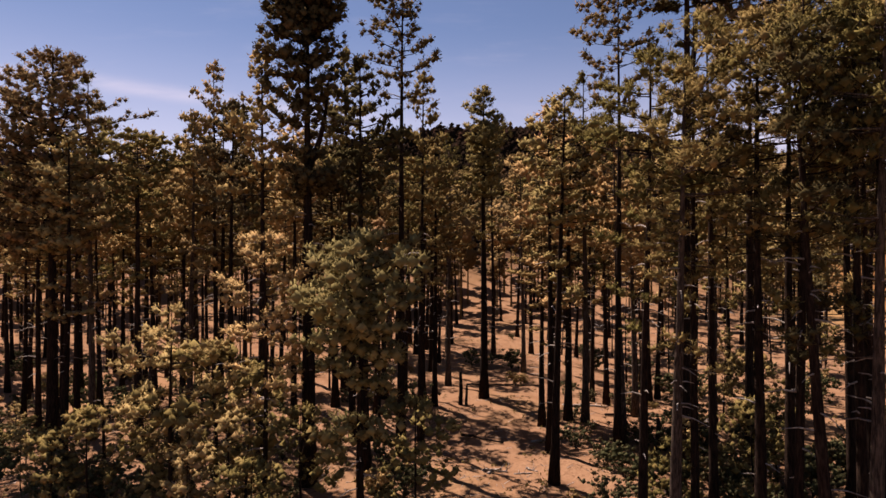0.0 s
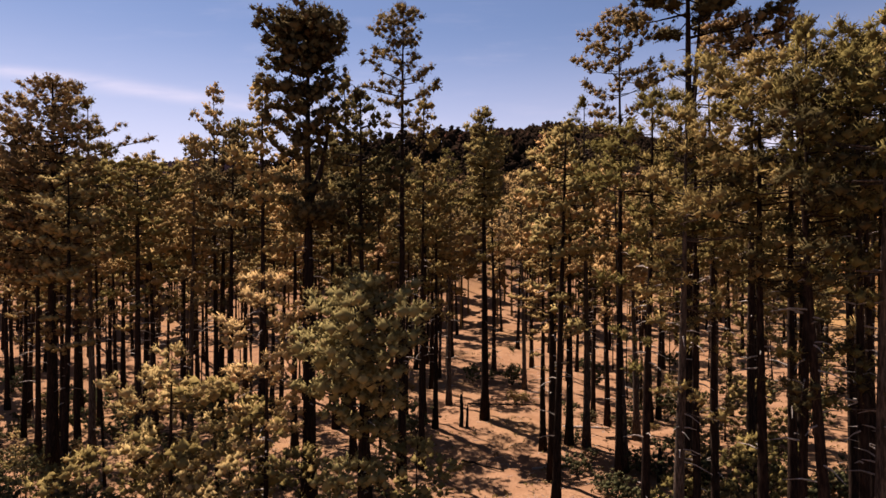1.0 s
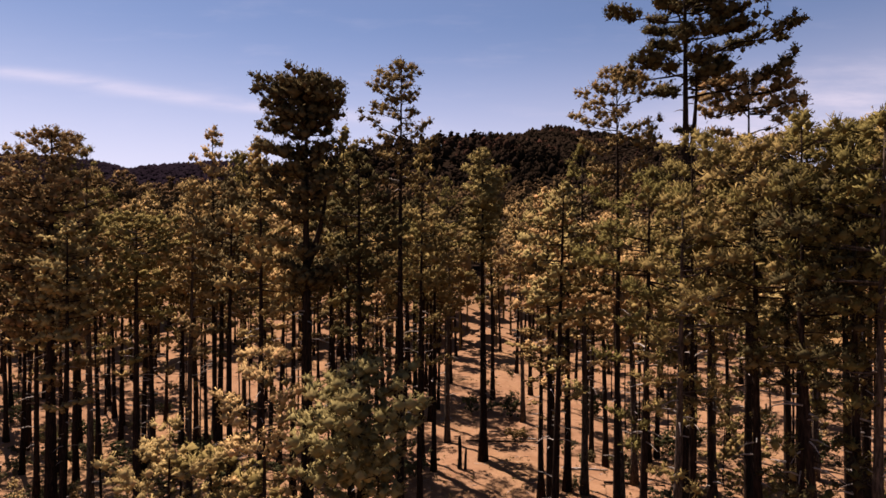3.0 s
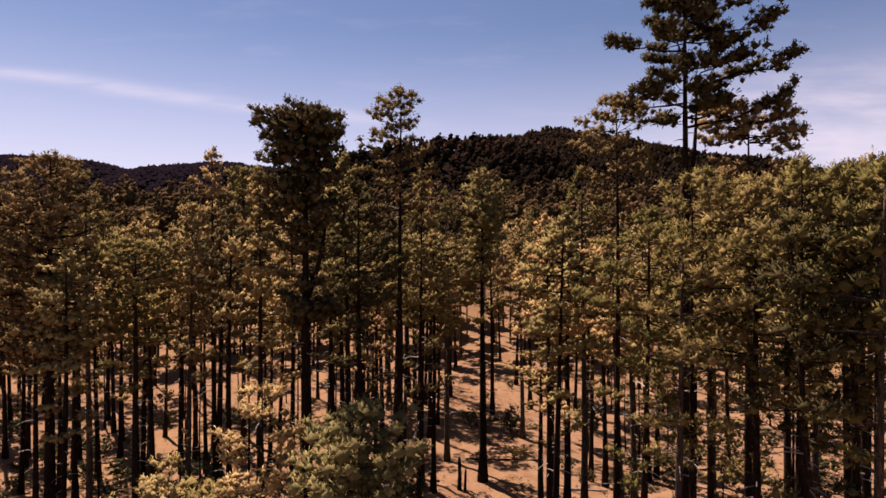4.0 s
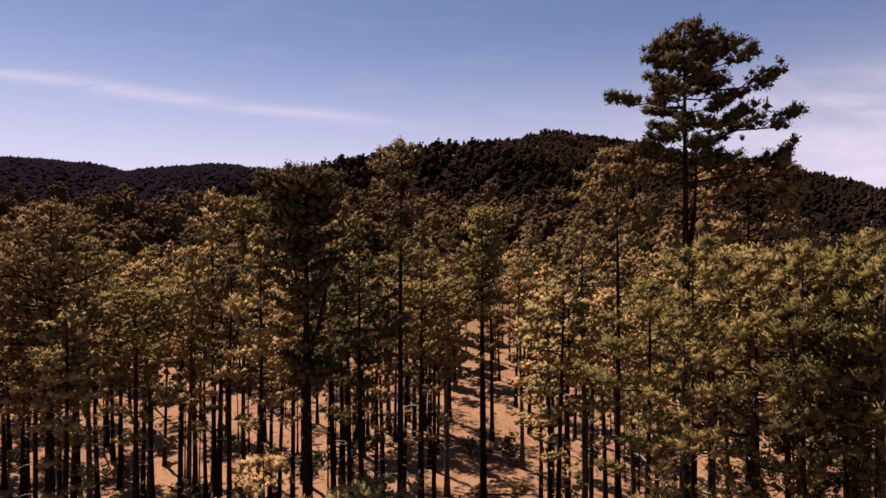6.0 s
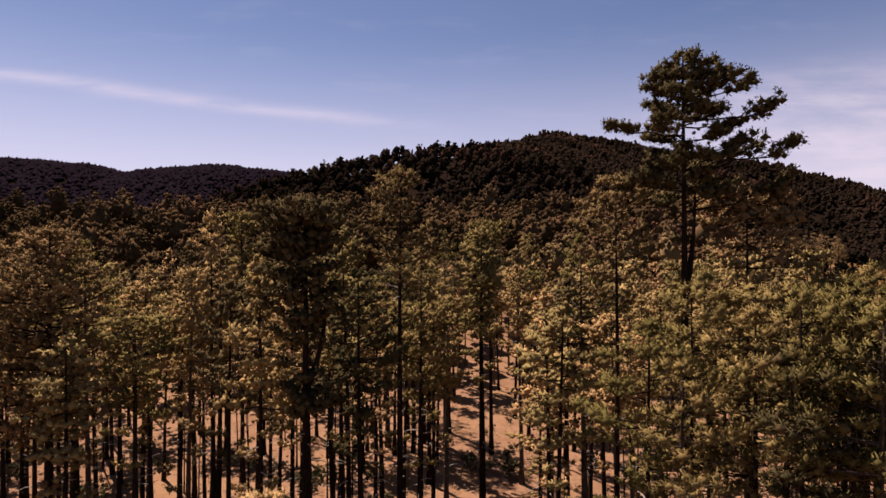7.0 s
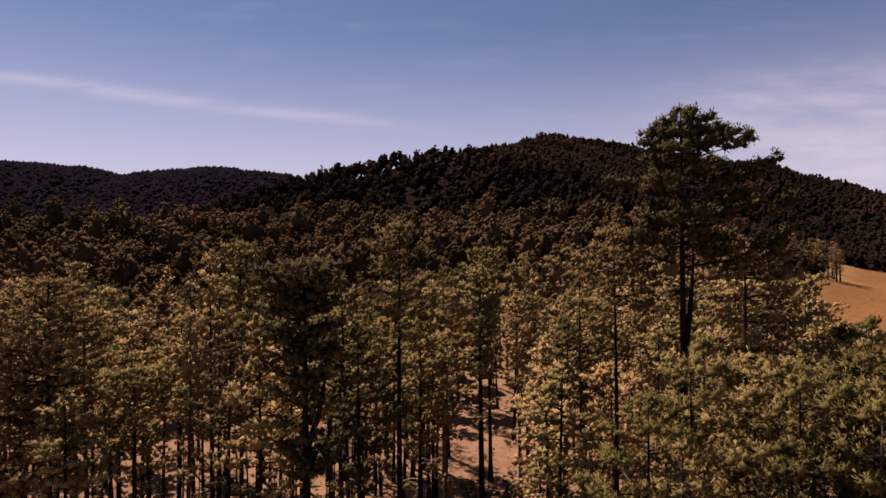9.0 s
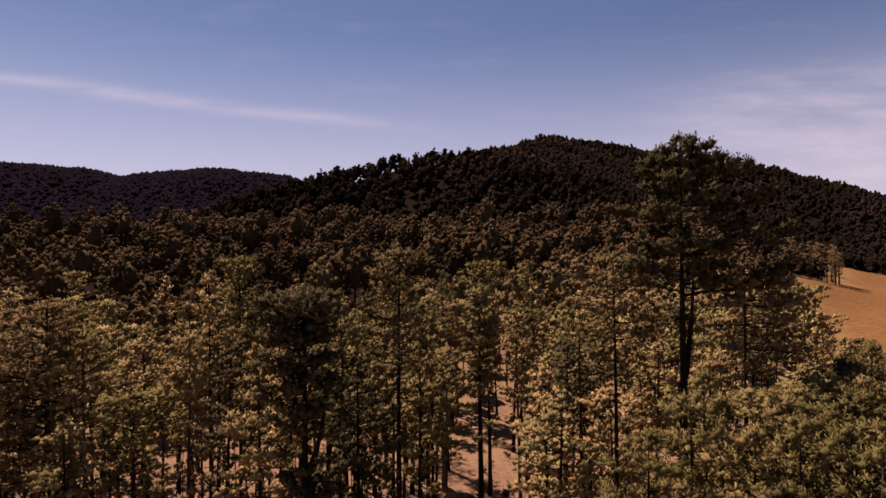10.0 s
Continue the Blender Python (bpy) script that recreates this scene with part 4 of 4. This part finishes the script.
def log_mesh(seed, length, girth, mat, stubs=3):
    """A fallen stem lying along x, with broken stubs."""
    r = np.random.default_rng(seed)
    h = Heap()
    xs = np.linspace(-length / 2, length / 2, 8)
    line = np.stack([xs, r.normal(size=8) * 0.06, girth * 0.8 + r.normal(size=8) * 0.02], 1)
    tube(h, line, girth * np.linspace(1.0, 0.55, 8), 8, r, 0.08)
    for k in range(stubs):
        p = line[r.integers(1, 7)]
        e = p + [r.uniform(-0.2, 0.4), r.choice([-1, 1]) * r.uniform(0.3, 0.8), r.uniform(0.1, 0.6)]
        tube(h, [p, e], [girth * 0.3, girth * 0.12], 5)
    return raw_mesh("log", *h.arrays(), mat, True)


def lay(name, me, x, y, turn, label, category, group="", tilt=0.0):
    ob = new(name, me)
    ob.matrix_basis = Matrix.LocRotScale((x, y, float(land(x, y))), Euler((0, tilt, turn)), None)
    return tagged(ob, label, category, group)


def post_mesh(seed, tall, girth):
    """A burnt standing stub with a splintered top."""
    r = np.random.default_rng(seed)
    h = Heap()
    z = np.array([-0.2, 0.15, tall * 0.4, tall * 0.75, tall * 0.92, tall])
    tube(h, np.stack([0.05 * np.sin(z), 0.04 * np.cos(z), z], 1), girth * np.array([1.4, 1.15, 1.0, 0.9, 0.75, 0.3]), 8, r, 0.12)
    tube(h, [[girth * 0.4, 0, tall * 0.85], [girth * 0.6, 0.02, tall * 1.1]], [girth * 0.3, 0.01], 4)
    return raw_mesh("stump", *h.arrays(), CHARRED, True)


lay("charred_stump", post_mesh(1, 3.3, 0.19), 1.75, 62.0, 0, "blackened tall stump standing on the bare earth", "stump", "burnt stumps")
lay("charred_stump", post_mesh(2, 2.1, 0.13), 2.35, 61.8, 1, "blackened thin stump beside a taller one", "stump", "burnt stumps")
lay("charred_stump", post_mesh(3, 2.4, 0.15), -12.6, 90.0, 2, "blackened stump among thin trunks", "stump", "burnt stumps")
lay("charred_stump", post_mesh(4, 2.6, 0.17), 16.2, 46.5, 2, "blackened stump beside a pine trunk", "stump", "burnt stumps")
for k, (x, y, length, girth, turn, mat, label) in enumerate((
        (7.0, 70.6, 8.5, 0.11, -0.04, BARK, "long thin fallen trunk lying across the bare earth"), (14.4, 62.6, 4.6, 0.13, -0.15, DEADWOOD, "weathered pale log on the bare earth"),
        (-34.6, 60.0, 3.6, 0.14, 0.5, DEADWOOD, "weathered pale log among the trunks"), (-33.0, 56.0, 4.2, 0.12, 0.35, DEADWOOD, "weathered pale log among the trunks"),
        (3.2, 51.0, 4.0, 0.12, -0.6, BARK, "dark fallen branch on the bare earth"), (9.5, 51.5, 5.0, 0.10, 0.4, DEADWOOD, "weathered pale log on the bare earth"),
        (18.0, 58.0, 5.5, 0.13, -0.2, BARK, "dark fallen trunk among the pines"), (-6.5, 70.0, 6.0, 0.13, 0.2, BARK, "dark fallen trunk among the pines"),
        (-24.0, 74.0, 5.0, 0.14, -0.4, DEADWOOD, "weathered pale log among the trunks"),
        (3.5, 44.2, 1.5, 0.10, 0.3, DEADWOOD, "short pale log in a small heap of broken wood"), (4.0, 43.7, 1.2, 0.09, -0.5, DEADWOOD, "short pale log in a small heap of broken wood"),
        (3.3, 43.5, 0.9, 0.11, 1.2, DEADWOOD, "short pale log in a small heap of broken wood"), (5.6, 43.4, 1.3, 0.07, 0.1, DEADWOOD, "pale broken branch lying on the earth"),
        (6.3, 44.0, 1.0, 0.06, -0.7, DEADWOOD, "pale broken branch lying on the earth"))):
    lay("log", log_mesh(50 + k, length, girth, mat), x, y, turn, label, "log", "fallen logs")

SHRUBS = [shrub_mesh(60, 1.2, 1.5), shrub_mesh(61, 0.8, 0.9), shrub_mesh(62, 1.5, 2.0), shrub_mesh(63, 0.9, 1.3, NEEDLES_DRY)]
SHRUB_LABELS = ["rounded dark green shrub on the forest floor", "small low green shrub on bare earth", "large dark shrub between the trunks", "dry reddish-brown brush heap on bare earth"]
shrubs = {}


def shrub(kind, x, y, size=1.0):
    if kind not in shrubs:
        shrubs[kind] = stand("shrub", SHRUBS[kind], x, y, SHRUB_LABELS[kind], "shrub", "shrubs of the forest floor", rng.uniform(0, 6.28), size)
    else:
        copy_to(shrubs[kind], x, y, rng.uniform(0, 6.28), size)


for k in range(22):
    shrub(int(rng.choice([0, 0, 2])), rng.uniform(14.5, 31), rng.uniform(24, 46), rng.uniform(0.8, 1.4))
# the last two of these shrubs are added in place of shade on the earth
for kind, x, y, size in ((3, 8.4, 71.2, 1.2), (3, 9.6, 73.0, 0.8), (3, -26.0, 80.0, 1.3), (1, 9.8, 92.0, 0.9), (1, 11.0, 94.0, 0.8), (1, 10.2, 88.0, 0.7), (1, 7.2, 100.0, 0.8),
                         (1, 8.6, 104.0, 0.9), (1, 12.0, 108.0, 0.8), (1, 5.2, 80.0, 0.6), (2, -46.5, 82.0, 1.3), (2, -44.0, 80.0, 1.1), (2, -48.6, 78.0, 1.2), (0, -40.0, 62.0, 1.0),
                         (2, 19.0, 45.0, 1.1), (0, 20.6, 43.0, 1.1), (2, 23.0, 44.0, 1.2), (0, 18.0, 38.0, 1.0), (2, 21.0, 34.0, 1.1), (0, 15.6, 33.6, 0.9), (2, 4.0, 86.0, 1.0), (0, 6.0, 85.0, 1.2),
                         (2, 9.2, 83.0, 1.1), (2, 12.0, 40.0, 1.0), (0, 10.0, 37.0, 1.1), (2, 14.0, 37.5, 1.2), (2, 17.5, 33.0, 1.2), (0, 12.4, 33.0, 1.0), (2, 20.0, 30.0, 1.2), (0, 17.0, 29.5, 1.0),
                         (2, 23.0, 38.5, 1.2), (0, -2.0, 41.0, 1.1), (2, -4.5, 45.0, 1.0)):
    shrub(kind, x, y, size)
done = 0
while done < 185:
    y = rng.uniform(30, 100)
    x = rng.uniform(-0.8, 0.8) * y
    if (-2 < x < 0.16 * y + 2 and y > 34) or x > 0.62 * y:
        continue
    shrub(int(rng.choice([0, 0, 1, 2, 3])), x, y, rng.uniform(0.6, 1.3))
    done += 1


def litter():
    """Broken twigs, cones and clods strewn over the earth."""
    r = np.random.default_rng(91)
    h = Heap()
    for k in range(2600):
        y = 28 + 85 * r.uniform(0, 1) ** 1.4
        x = r.uniform(-0.75, 0.75) * y
        n = r.uniform(0.15, 0.9)
        a = r.uniform(0, 3.14)
        p = np.array([x, y, float(land(x, y)) + 0.03])
        e = np.array([math.cos(a) * n, math.sin(a) * n, r.uniform(0, 0.18) * n])
        tube(h, [p - e / 2 * [1, 1, 0], p + e / 2], [0.028, 0.012], 3, capped=False)
    return h.arrays()


tagged(new("twig_litter", raw_mesh("twig_litter", *litter(), DEADWOOD)), "pale broken twigs strewn over the orange earth", "twigs", kind="stuff")


def clods():
    r = np.random.default_rng(92)
    h = Heap()
    for k in range(2600):
        y = 28 + 95 * r.uniform(0, 1) ** 1.3
        x = r.uniform(-0.75, 0.75) * y
        p = np.array([x, y, float(land(x, y)) + 0.04])
        tufts(h, [p], [[0, 0, 1.5]], [r.uniform(0.10, 0.38)], 7, r, 0.3, 0)
    return h.arrays()


tagged(new("dry_undergrowth", raw_mesh("dry_undergrowth", *clods(), NEEDLES_DRY)), "low dry grass tufts and needle heaps on the earth", "undergrowth", kind="stuff")
